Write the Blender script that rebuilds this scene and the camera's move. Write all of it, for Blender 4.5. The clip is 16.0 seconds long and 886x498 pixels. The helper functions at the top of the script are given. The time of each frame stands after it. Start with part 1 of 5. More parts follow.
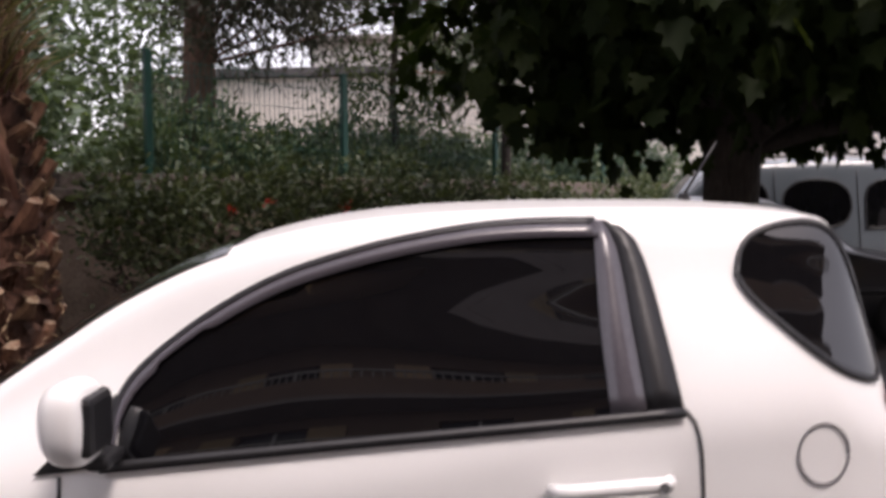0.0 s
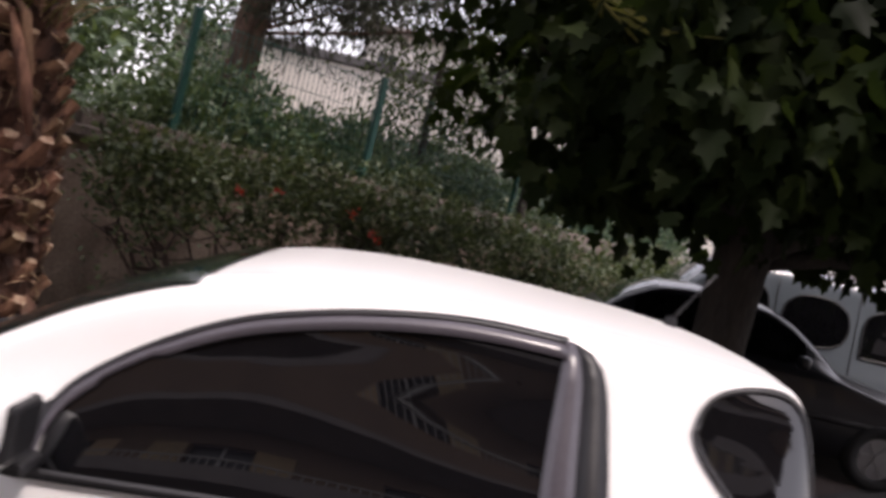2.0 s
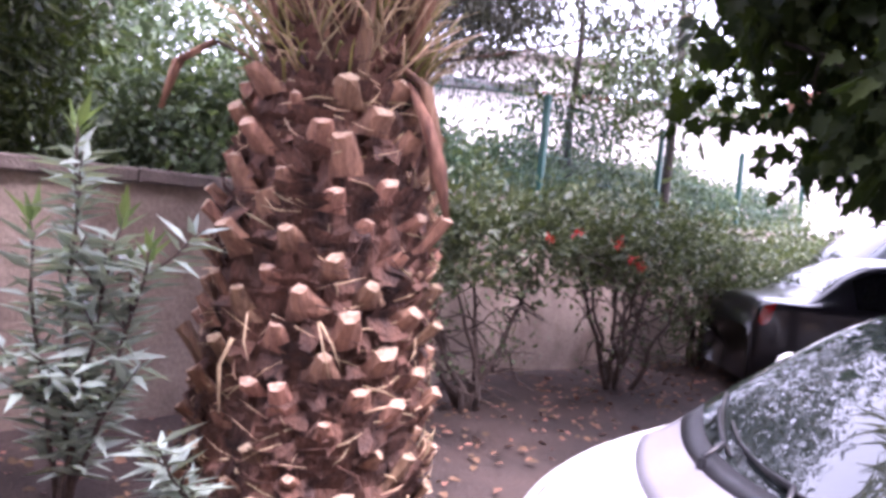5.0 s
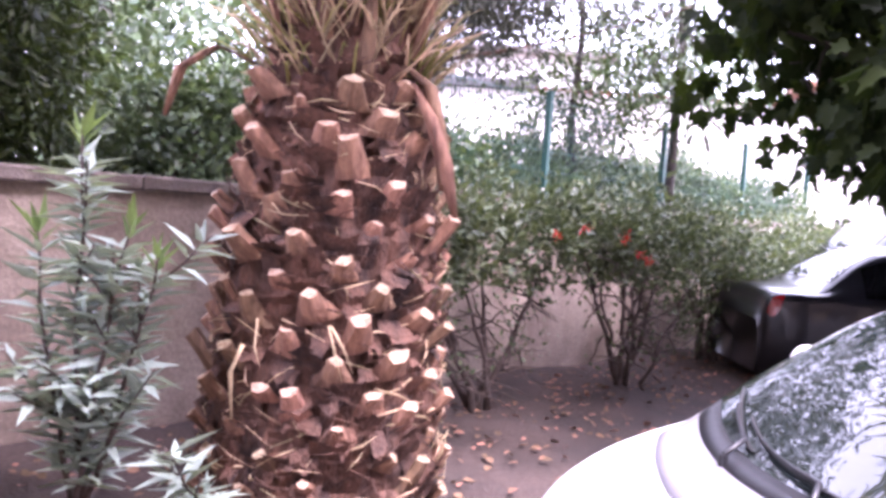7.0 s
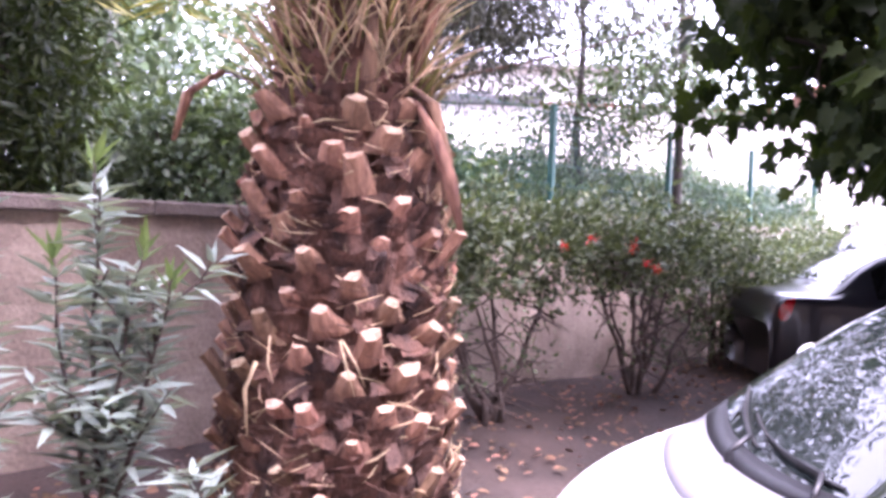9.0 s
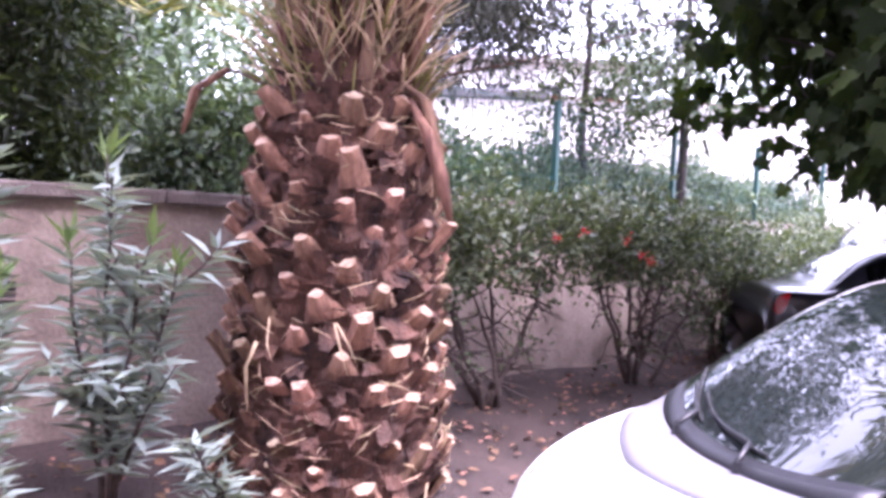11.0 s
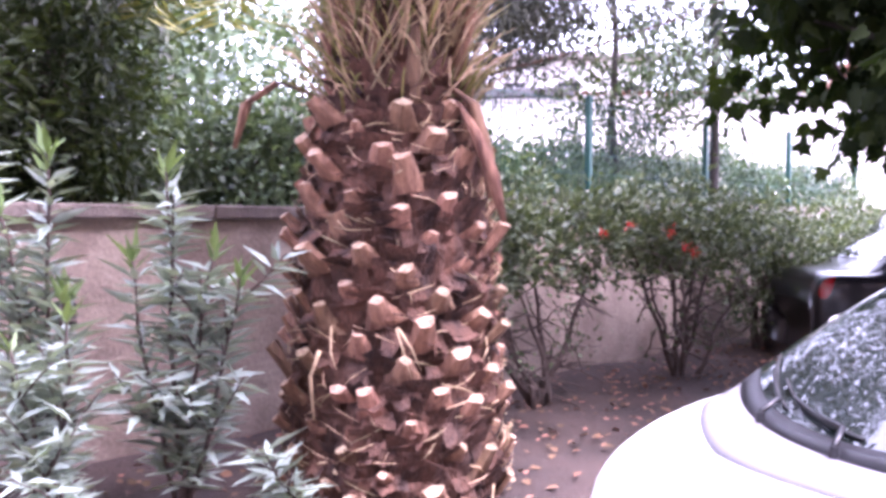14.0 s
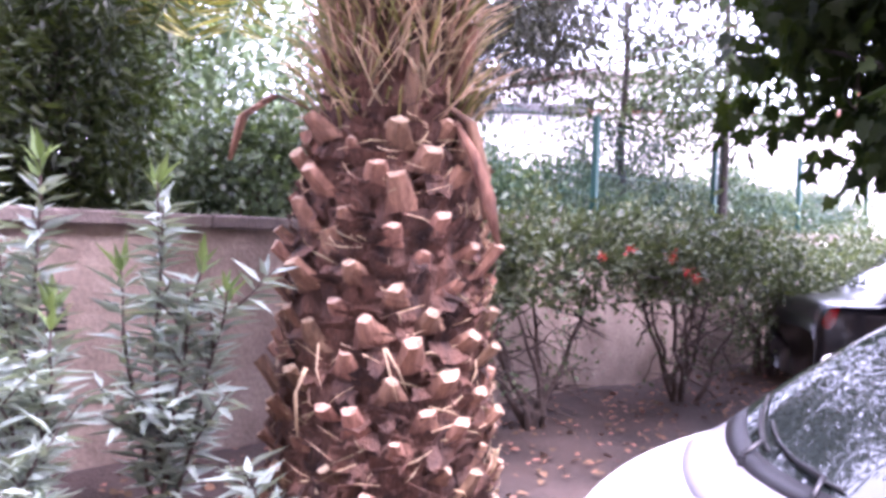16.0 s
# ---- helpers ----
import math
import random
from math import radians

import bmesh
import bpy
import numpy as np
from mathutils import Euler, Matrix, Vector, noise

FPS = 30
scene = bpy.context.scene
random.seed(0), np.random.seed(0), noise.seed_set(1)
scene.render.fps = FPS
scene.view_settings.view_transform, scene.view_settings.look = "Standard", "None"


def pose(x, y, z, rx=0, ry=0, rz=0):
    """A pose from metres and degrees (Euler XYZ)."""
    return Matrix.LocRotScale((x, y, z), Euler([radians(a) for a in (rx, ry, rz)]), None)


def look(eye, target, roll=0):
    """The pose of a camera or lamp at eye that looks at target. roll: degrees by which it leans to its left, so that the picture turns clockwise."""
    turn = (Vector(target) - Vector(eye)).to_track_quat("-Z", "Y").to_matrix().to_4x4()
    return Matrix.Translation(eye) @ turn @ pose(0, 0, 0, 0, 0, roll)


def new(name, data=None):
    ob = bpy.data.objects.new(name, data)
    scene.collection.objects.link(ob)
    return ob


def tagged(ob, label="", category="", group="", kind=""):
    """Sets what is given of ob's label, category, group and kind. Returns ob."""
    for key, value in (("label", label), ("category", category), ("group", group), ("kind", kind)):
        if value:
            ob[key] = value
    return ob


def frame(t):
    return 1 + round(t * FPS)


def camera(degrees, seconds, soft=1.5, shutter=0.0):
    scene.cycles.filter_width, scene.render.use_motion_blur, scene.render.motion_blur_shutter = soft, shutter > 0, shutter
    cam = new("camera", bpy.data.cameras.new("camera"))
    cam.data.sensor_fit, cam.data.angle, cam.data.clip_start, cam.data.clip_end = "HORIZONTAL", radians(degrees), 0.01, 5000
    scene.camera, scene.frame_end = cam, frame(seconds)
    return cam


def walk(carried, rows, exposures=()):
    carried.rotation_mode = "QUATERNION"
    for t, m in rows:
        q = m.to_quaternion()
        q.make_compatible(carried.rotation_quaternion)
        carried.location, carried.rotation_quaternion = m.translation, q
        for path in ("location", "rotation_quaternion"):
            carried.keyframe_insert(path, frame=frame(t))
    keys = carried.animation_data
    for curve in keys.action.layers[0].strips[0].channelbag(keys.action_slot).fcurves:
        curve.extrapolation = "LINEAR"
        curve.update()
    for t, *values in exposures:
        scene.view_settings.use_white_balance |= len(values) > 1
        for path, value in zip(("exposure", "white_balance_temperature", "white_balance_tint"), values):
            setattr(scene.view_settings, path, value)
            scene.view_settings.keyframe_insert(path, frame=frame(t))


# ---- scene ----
cam = camera(54.0, 16.0, soft=3.5, shutter=0.5)
PATH = [
    (0, (0.143, 0.288, 1.365), (0.043, 2.283, 1.267), -0.7),
    (0.5, (0.260, 0.274, 1.439), (0.139, 2.269, 1.368), 5.1),
    (1, (0.341, 0.305, 1.491), (0.223, 2.299, 1.393), 3.6),
    (1.5, (0.380, 0.342, 1.516), (0.254, 2.335, 1.411), 8.5),
    (2, (0.175, 0.329, 1.541), (0.063, 2.324, 1.457), 13.7),
    (2.5, (-0.353, 0.284, 1.513), (-0.402, 2.282, 1.424), 10.3),
    (3, (-1.140, 0.210, 1.455), (-1.035, 2.204, 1.375), 9.0),
    (3.5, (-1.790, 0.332, 1.358), (-1.736, 2.329, 1.267), 2.4),
    (4, (-2.194, 0.419, 1.324), (-2.148, 2.418, 1.298), -11.7),
    (4.5, (-2.122, 0.431, 1.342), (-2.128, 2.430, 1.264), 3.9),
    (5, (-2.060, 0.466, 1.430), (-2.094, 2.464, 1.355), 5.6),
    (7.5, (-2.112, 0.504, 1.437), (-2.160, 2.501, 1.357), 2.7),
    (8, (-2.134, 0.559, 1.407), (-2.185, 2.557, 1.354), 1.3),
    (10.5, (-1.925, 0.185, 1.427), (-2.029, 2.182, 1.391), 3.7),
    (11, (-1.923, 0.194, 1.410), (-2.033, 2.190, 1.353), 2.8),
    (11.5, (-1.919, 0.234, 1.393), (-2.037, 2.227, 1.290), 2.2),
    (12, (-1.903, 0.290, 1.419), (-2.047, 2.285, 1.393), 4.0),
    (12.5, (-1.930, 0.299, 1.420), (-2.093, 2.292, 1.381), 3.0),
    (13, (-1.974, 0.265, 1.412), (-2.138, 2.258, 1.380), 2.0),
    (13.5, (-2.021, 0.224, 1.413), (-2.180, 2.217, 1.383), 2.3),
    (14, (-2.082, 0.160, 1.406), (-2.243, 2.153, 1.353), -0.1),
    (14.5, (-2.088, 0.139, 1.400), (-2.250, 2.131, 1.339), 1.0),
    (15, (-2.090, 0.140, 1.392), (-2.248, 2.133, 1.315), 1.3),
    (15.5, (-2.065, 0.175, 1.426), (-2.239, 2.168, 1.393), 0.0),
    (16, (-1.997, 0.217, 1.455), (-2.184, 2.208, 1.425), 2.0),
]
# stops, kelvin, tint: the clip's camera opens up when it turns to the palm
EXPOSURES = [(0.0, 0.42, 6700, 23), (1.5, 0.55, 6700, 23), (2.5, 0.54, 6700, 22), (3.0, 0.60, 6700, 20), (3.5, 1.35, 6500, 24), (4.0, 1.8, 6100, 31), (4.5, 2.1, 5900, 37), (5.0, 2.72, 5800, 42), (8.5, 3.12, 5800, 43), (10.5, 2.92, 5600, 44), (16.0, 3.12, 5600, 46)]
walk(cam, [(t, look(eye, target, roll)) for t, eye, target, roll in PATH], EXPOSURES)

# ---- world, sun, light ----
world = bpy.data.worlds.new("sky")
scene.world = world
world.use_nodes = True
wn = world.node_tree.nodes
sky = wn.new("ShaderNodeTexSky")
sky.sky_type, sky.sun_disc = "NISHITA", False
sky.sun_elevation, sky.sun_rotation = radians(65), radians(135)
sky.air_density, sky.dust_density, sky.ozone_density = 1.0, 4.0, 1.0
haze = wn.new("ShaderNodeMixRGB")
haze.inputs["Fac"].default_value = 0.55
haze.inputs[2].default_value = (9.5, 9.6, 9.8, 1)
world.node_tree.links.new(sky.outputs[0], haze.inputs[1])
world.node_tree.links.new(haze.outputs[0], wn["Background"].inputs["Color"])
wn["Background"].inputs["Strength"].default_value = 0.15

sun = new("sun", bpy.data.lights.new("sun", "SUN"))
sun.data.energy, sun.data.angle, sun.data.color = 1.9, radians(14), (1.0, 0.95, 0.88)
sun.matrix_world = look((6, -3, 18), (0, 3, 0))

# ---- materials ----


def material(name, base, rough=0.6, metal=0.0, vary=0.25, scale=6.0, bump=0.2, fine=80.0, coat=0.0, spec=0.5,
             second=None, stain=0.45, random_part=0.0, island=0.0, through_light=0.0, stretch=(1, 1, 1), blotch=0.0):
    """Two scales of variation in colour, roughness and relief."""
    m = bpy.data.materials.new(name)
    m.use_nodes = True
    n, l = m.node_tree.nodes, m.node_tree.links
    p = n["Principled BSDF"]
    p.inputs["Metallic"].default_value = metal
    p.inputs["Coat Weight"].default_value = coat
    p.inputs["Coat Roughness"].default_value = 0.04
    p.inputs["Specular IOR Level"].default_value = spec
    co = n.new("ShaderNodeTexCoord")
    mp = n.new("ShaderNodeMapping")
    mp.inputs["Scale"].default_value = stretch
    l.new(co.outputs["Object"], mp.inputs["Vector"])
    big, small = n.new("ShaderNodeTexNoise"), n.new("ShaderNodeTexNoise")
    for tex, s, d in ((big, scale, 5.0), (small, fine, 3.0)):
        tex.inputs["Scale"].default_value, tex.inputs["Detail"].default_value = s, d
        l.new(mp.outputs[0], tex.inputs["Vector"])
    dark = second or tuple(c * (1 - vary) for c in base)
    ramp = n.new("ShaderNodeValToRGB")
    ramp.color_ramp.elements[0].position, ramp.color_ramp.elements[1].position = stain - 0.14, stain + 0.16
    ramp.color_ramp.elements[0].color, ramp.color_ramp.elements[1].color = (*dark, 1), (*base, 1)
    l.new(big.outputs["Fac"], ramp.inputs["Fac"])
    grain = n.new("ShaderNodeMixRGB")
    grain.blend_type = "OVERLAY"
    grain.inputs["Fac"].default_value = min(1.0, vary * 1.4)
    l.new(ramp.outputs["Color"], grain.inputs[1])
    l.new(small.outputs["Fac"], grain.inputs[2])
    colour = grain.outputs[0]
    for amount, node, out in ((random_part, "ShaderNodeObjectInfo", "Random"), (island, "ShaderNodeNewGeometry", "Random Per Island")):
        if amount:
            src = n.new(node)
            rng = n.new("ShaderNodeMapRange")
            rng.inputs["To Min"].default_value, rng.inputs["To Max"].default_value = 1 - amount, 1 + amount * 0.7
            l.new(src.outputs[out], rng.inputs["Value"])
            hsv = n.new("ShaderNodeHueSaturation")
            l.new(rng.outputs[0], hsv.inputs["Value"])
            hue = n.new("ShaderNodeMapRange")
            hue.inputs["To Min"].default_value, hue.inputs["To Max"].default_value = 0.5 + 0.03 * amount, 0.5 - 0.05 * amount
            l.new(src.outputs[out], hue.inputs["Value"])
            l.new(hue.outputs[0], hsv.inputs["Hue"])
            l.new(colour, hsv.inputs["Color"])
            colour = hsv.outputs[0]
    l.new(colour, p.inputs["Base Color"])
    rr = n.new("ShaderNodeMapRange")
    rr.inputs["To Min"].default_value, rr.inputs["To Max"].default_value = max(0.0, rough - 0.12 * vary * 3), min(1, rough + 0.1 * vary * 3)
    l.new(big.outputs["Fac"], rr.inputs["Value"])
    l.new(rr.outputs[0], p.inputs["Roughness"])
    if bump:
        b = n.new("ShaderNodeBump")
        b.inputs["Strength"].default_value, b.inputs["Distance"].default_value = bump, 0.02
        mixh = n.new("ShaderNodeMath")
        l.new(big.outputs["Fac"], mixh.inputs[0])
        l.new(small.outputs["Fac"], mixh.inputs[1])
        l.new(mixh.outputs[0], b.inputs["Height"])
        l.new(b.outputs[0], p.inputs["Normal"])
    if through_light:
        t = n.new("ShaderNodeBsdfTranslucent")
        mix = n.new("ShaderNodeMixShader")
        mix.inputs["Fac"].default_value = through_light
        bright = n.new("ShaderNodeMixRGB")
        bright.blend_type = "MULTIPLY"
        bright.inputs["Fac"].default_value = 1.0
        bright.inputs[2].default_value = (1.5, 1.5, 0.6, 1)
        l.new(colour, bright.inputs[1])
        l.new(bright.outputs[0], t.inputs["Color"])
        l.new(p.outputs[0], mix.inputs[1])
        l.new(t.outputs[0], mix.inputs[2])
        l.new(mix.outputs[0], n["Material Output"].inputs["Surface"])
    return m


PAINT = material("white_paint", (0.87, 0.865, 0.855), rough=0.4, vary=0.03, scale=3, bump=0.0, coat=0.45)
BLACKPAINT = material("black_paint", (0.006, 0.006, 0.009), rough=0.3, vary=0.1, bump=0.0, coat=0.5, spec=0.4)
VANPAINT = material("grey_van_paint", (0.13, 0.155, 0.175), rough=0.35, vary=0.05, bump=0.0, coat=0.7)
TINT = material("tinted_glass", (0.004, 0.004, 0.005), rough=0.012, vary=0.0, bump=0.0, spec=0.75)
SCREEN = material("windscreen_glass", (0.012, 0.016, 0.015), rough=0.02, vary=0.0, bump=0.0, spec=0.62)
TRIM = material("black_trim", (0.012, 0.012, 0.014), rough=0.45, vary=0.15, bump=0.05)
DEFLECT = material("smoked_plastic", (0.075, 0.068, 0.08), rough=0.25, vary=0.08, bump=0.0, coat=0.3)
COWLGREY = material("grey_plastic", (0.16, 0.155, 0.165), rough=0.6, vary=0.15, bump=0.1, fine=200)
RUBBER = material("rubber", (0.015, 0.015, 0.016), rough=0.8, vary=0.2)
CHROME = material("chrome", (0.7, 0.7, 0.7), rough=0.12, metal=1.0, vary=0.05, bump=0.0)
ALLOY = material("wheel_grey", (0.35, 0.35, 0.36), rough=0.4, metal=0.8, vary=0.1, bump=0.0)
REDLAMP = material("red_lamp", (0.25, 0.008, 0.01), rough=0.1, vary=0.1, bump=0.0, coat=1.0)
CLEARLAMP = material("clear_lamp", (0.55, 0.56, 0.55), rough=0.08, vary=0.1, bump=0.0, coat=1.0)
SOIL = material("soil", (0.058, 0.038, 0.031), rough=0.95, vary=0.45, scale=2.2, bump=0.9, fine=45)
ASPHALT = material("asphalt", (0.062, 0.06, 0.058), rough=0.9, vary=0.35, scale=1.5, bump=0.5, fine=140)
RENDERWALL = material("wall_render", (0.31, 0.248, 0.203), second=(0.17, 0.125, 0.10), rough=0.92, vary=0.3, scale=2.6, bump=0.4, fine=38)
COPING = material("coping_concrete", (0.19, 0.155, 0.135), second=(0.095, 0.076, 0.066), rough=0.9, vary=0.35, scale=5, bump=0.6, fine=60)
PALMFIBRE = material("palm_fibre", (0.145, 0.070, 0.046), second=(0.030, 0.015, 0.011), rough=0.9, vary=0.5, scale=9, bump=1.0, fine=70, stretch=(1, 1, 0.35))
PALMSTUB = material("palm_stub", (0.275, 0.152, 0.09), second=(0.075, 0.032, 0.020), rough=0.8, vary=0.4, scale=14, bump=0.5, fine=60, random_part=0.35, stretch=(1, 1, 0.3))
PALMCUT = material("palm_cut", (0.48, 0.36, 0.25), second=(0.26, 0.15, 0.09), rough=0.85, vary=0.3, scale=30, bump=0.3, fine=150, random_part=0.3)
PALMSTRAW = material("palm_straw", (0.60, 0.45, 0.26), rough=0.75, vary=0.4, scale=8, bump=0.2, island=0.45)
PALMGREEN = material("palm_green", (0.32, 0.31, 0.10), rough=0.55, vary=0.35, scale=5, bump=0.1, island=0.4, through_light=0.2)
BARK = material("bark", (0.045, 0.036, 0.03), rough=0.95, vary=0.5, scale=7, bump=1.0, fine=40, stretch=(1, 1, 0.3))
PINEBARK = material("pine_bark", (0.15, 0.085, 0.06), second=(0.05, 0.03, 0.025), rough=0.95, vary=0.5, scale=9, bump=1.0, fine=50, stretch=(1, 1, 0.4))
TWIG = material("twig", (0.10, 0.072, 0.06), rough=0.9, vary=0.4, scale=20, bump=0.5)
HEDGELEAF = material("hedge_leaf", (0.115, 0.155, 0.085), rough=0.38, vary=0.3, scale=3, bump=0.0, island=0.5, through_light=0.22)
SHRUBLEAF = material("shrub_leaf", (0.105, 0.16, 0.09), rough=0.4, vary=0.3, scale=2, bump=0.0, island=0.5, through_light=0.22)
BAMBOOLEAF = material("bamboo_leaf", (0.055, 0.085, 0.032), rough=0.45, vary=0.35, scale=1.2, bump=0.0, island=0.55, through_light=0.3)
# Near-black green: the crown's backlit shade is put into the leaf colour.
SHADEDPLANELEAF = material("shaded_plane_leaf", (0.022, 0.036, 0.011), second=(0.015, 0.025, 0.009), spec=0.12, rough=0.6, vary=0.3, scale=1.0, bump=0.0, island=0.45, through_light=0.38)
OLEANDERLEAF = material("oleander_leaf", (0.31, 0.375, 0.325), rough=0.42, vary=0.2, scale=5, bump=0.05, island=0.3, through_light=0.15)
OLEANDERYOUNG = material("young_leaf", (0.17, 0.26, 0.09), rough=0.4, vary=0.2, scale=5, bump=0.05, island=0.3, through_light=0.2)
NEEDLE = material("conifer_needle", (0.045, 0.05, 0.03), rough=0.6, vary=0.3, scale=3, bump=0.0, island=0.5, through_light=0.15)
DRYLEAF = material("dry_leaf", (0.26, 0.15, 0.085), rough=0.85, vary=0.3, scale=10, bump=0.2, island=0.55)
FLOWER = material("red_flower", (0.50, 0.05, 0.03), rough=0.6, vary=0.2, scale=20, bump=0.0, island=0.3, through_light=0.2)
FENCEGREEN = material("green_coating", (0.012, 0.07, 0.055), rough=0.45, vary=0.2, scale=12, bump=0.05)
WHITEPAINT = material("white_tube", (0.72, 0.72, 0.70), rough=0.5, vary=0.12, scale=9, bump=0.1)
# The white bar's backlit shade is put into its colour as dark grey.
SHADEBAR = material("shade_grey_bar", (0.13, 0.125, 0.13), second=(0.05, 0.05, 0.05), rough=0.7, vary=0.4, scale=6, bump=0.3)
FACADE = material("pale_facade", (0.72, 0.68, 0.62), rough=0.9, vary=0.12, scale=1.0, bump=0.2)
BROWNFACADE = material("ochre_facade", (0.27, 0.18, 0.125), rough=0.9, vary=0.2, scale=0.8, bump=0.2)
SLAB = material("balcony_concrete", (0.33, 0.29, 0.27), rough=0.9, vary=0.2, scale=1.5, bump=0.2)
SHUTTER = material("shutter_wood", (0.62, 0.45, 0.25), rough=0.7, vary=0.2, scale=8, bump=0.2, random_part=0.2)
TILE = material("roof_tile", (0.36, 0.17, 0.10), rough=0.85, vary=0.35, scale=5, bump=0.3, random_part=0.3)
HOUSEGLASS = material("house_glass", (0.02, 0.022, 0.025), rough=0.05, vary=0.0, bump=0.0)
RAILING = material("railing", (0.5, 0.48, 0.44), rough=0.5, vary=0.1, bump=0.0)

# ---- builders ----
rng = np.random.default_rng(7)


def link(name, verts, faces, mats, parent=None, label="", smooth=True, which=None):
    me = bpy.data.meshes.new(name)
    me.from_pydata([tuple(v) for v in verts], [], [tuple(f) for f in faces])
    for m in (mats if isinstance(mats, (list, tuple)) else [mats]):
        me.materials.append(m)
    if smooth:
        me.polygons.foreach_set("use_smooth", np.ones(len(me.polygons), dtype=bool))
    if which is not None:
        me.polygons.foreach_set("material_index", np.asarray(which, dtype=np.int32))
    me.update()
    ob = new(name, me)
    if parent:
        ob.parent = parent
    if label:
        ob["label"] = label
    return ob


def part(name, bm, mat, parent=None, label="", smooth=False):
    me = bpy.data.meshes.new(name)
    bm.normal_update()
    bm.to_mesh(me)
    bm.free()
    for m in (mat if isinstance(mat, (list, tuple)) else [mat]):
        me.materials.append(m)
    if smooth:
        me.polygons.foreach_set("use_smooth", np.ones(len(me.polygons), dtype=bool))
    ob = new(name, me)
    if parent:
        ob.parent = parent
    if label:
        ob["label"] = label
    return ob


def empty(name, m, label, category, group="", kind=""):
    ob = new(name)
    ob.matrix_world = m
    ob.empty_display_size = 0.1
    return tagged(ob, label, category, group, kind)


def box(size, at=(0, 0, 0), bevel=0.0, bm=None, turn=0.0):
    bm = bm or bmesh.new()
    got = bmesh.ops.create_cube(bm, size=1.0, matrix=pose(*at, 0, 0, turn) @ Matrix.Diagonal((*size, 1)))
    if bevel:
        edges = list({e for v in got["verts"] for e in v.link_edges})
        bmesh.ops.bevel(bm, geom=edges, offset=bevel, segments=2, affect="EDGES", profile=0.5)
    return bm


def tube_data(pts, radii, seg=8, cap=True):
    pts = [Vector(p) for p in pts]
    verts, faces = [], []
    up = Vector((0.13, 0.31, 0.94)).normalized()
    for i, p in enumerate(pts):
        d = (pts[min(i + 1, len(pts) - 1)] - pts[max(i - 1, 0)]).normalized()
        side = d.cross(up)
        if side.length < 0.05:
            side = d.cross(Vector((1, 0, 0)))
        side.normalize()
        other = d.cross(side)
        for k in range(seg):
            a = 2 * math.pi * k / seg
            verts.append(p + (side * math.cos(a) + other * math.sin(a)) * radii[i])
    for i in range(len(pts) - 1):
        for k in range(seg):
            faces.append((i * seg + k, i * seg + (k + 1) % seg, (i + 1) * seg + (k + 1) % seg, (i + 1) * seg + k))
    if cap:
        faces.append(tuple(range(seg - 1, -1, -1)))
        faces.append(tuple((len(pts) - 1) * seg + k for k in range(seg)))
    return verts, faces


def tubes(name, runs, mat, parent=None, label="", seg=7):
    """Several round runs joined in one mesh: (points, radii)."""
    V, F = [], []
    for pts, radii in runs:
        v, f = tube_data(pts, radii, seg)
        F += [tuple(i + len(V) for i in q) for q in f]
        V += v
    return link(name, V, F, mat, parent, label)


def wander(a, b, steps, sway, seed):
    r = random.Random(seed)
    a, b = Vector(a), Vector(b)
    out, off = [], Vector((0, 0, 0))
    for i in range(steps + 1):
        t = i / steps
        if 0 < i < steps:
            off = off * 0.6 + Vector((r.uniform(-1, 1), r.uniform(-1, 1), r.uniform(-0.5, 0.5))) * sway
        out.append(a.lerp(b, t) + off * (1 if i < steps else 0.3))
    return out


LEAF = {
    # outline as (along, across); folded along the midrib
    "oval": [(0, 0), (0.3, 0.5), (0.7, 0.42), (1, 0), (0.7, -0.42), (0.3, -0.5)],
    "lance": [(0, 0), (0.35, 0.5), (1, 0), (0.35, -0.5)],
    "lobed": [(0, 0), (-0.06, 0.30), (0.22, 0.5), (0.34, 0.28), (0.62, 0.40), (0.66, 0.16), (1.0, 0),
              (0.66, -0.16), (0.62, -0.40), (0.34, -0.28), (0.22, -0.5), (-0.06, -0.30)],
}


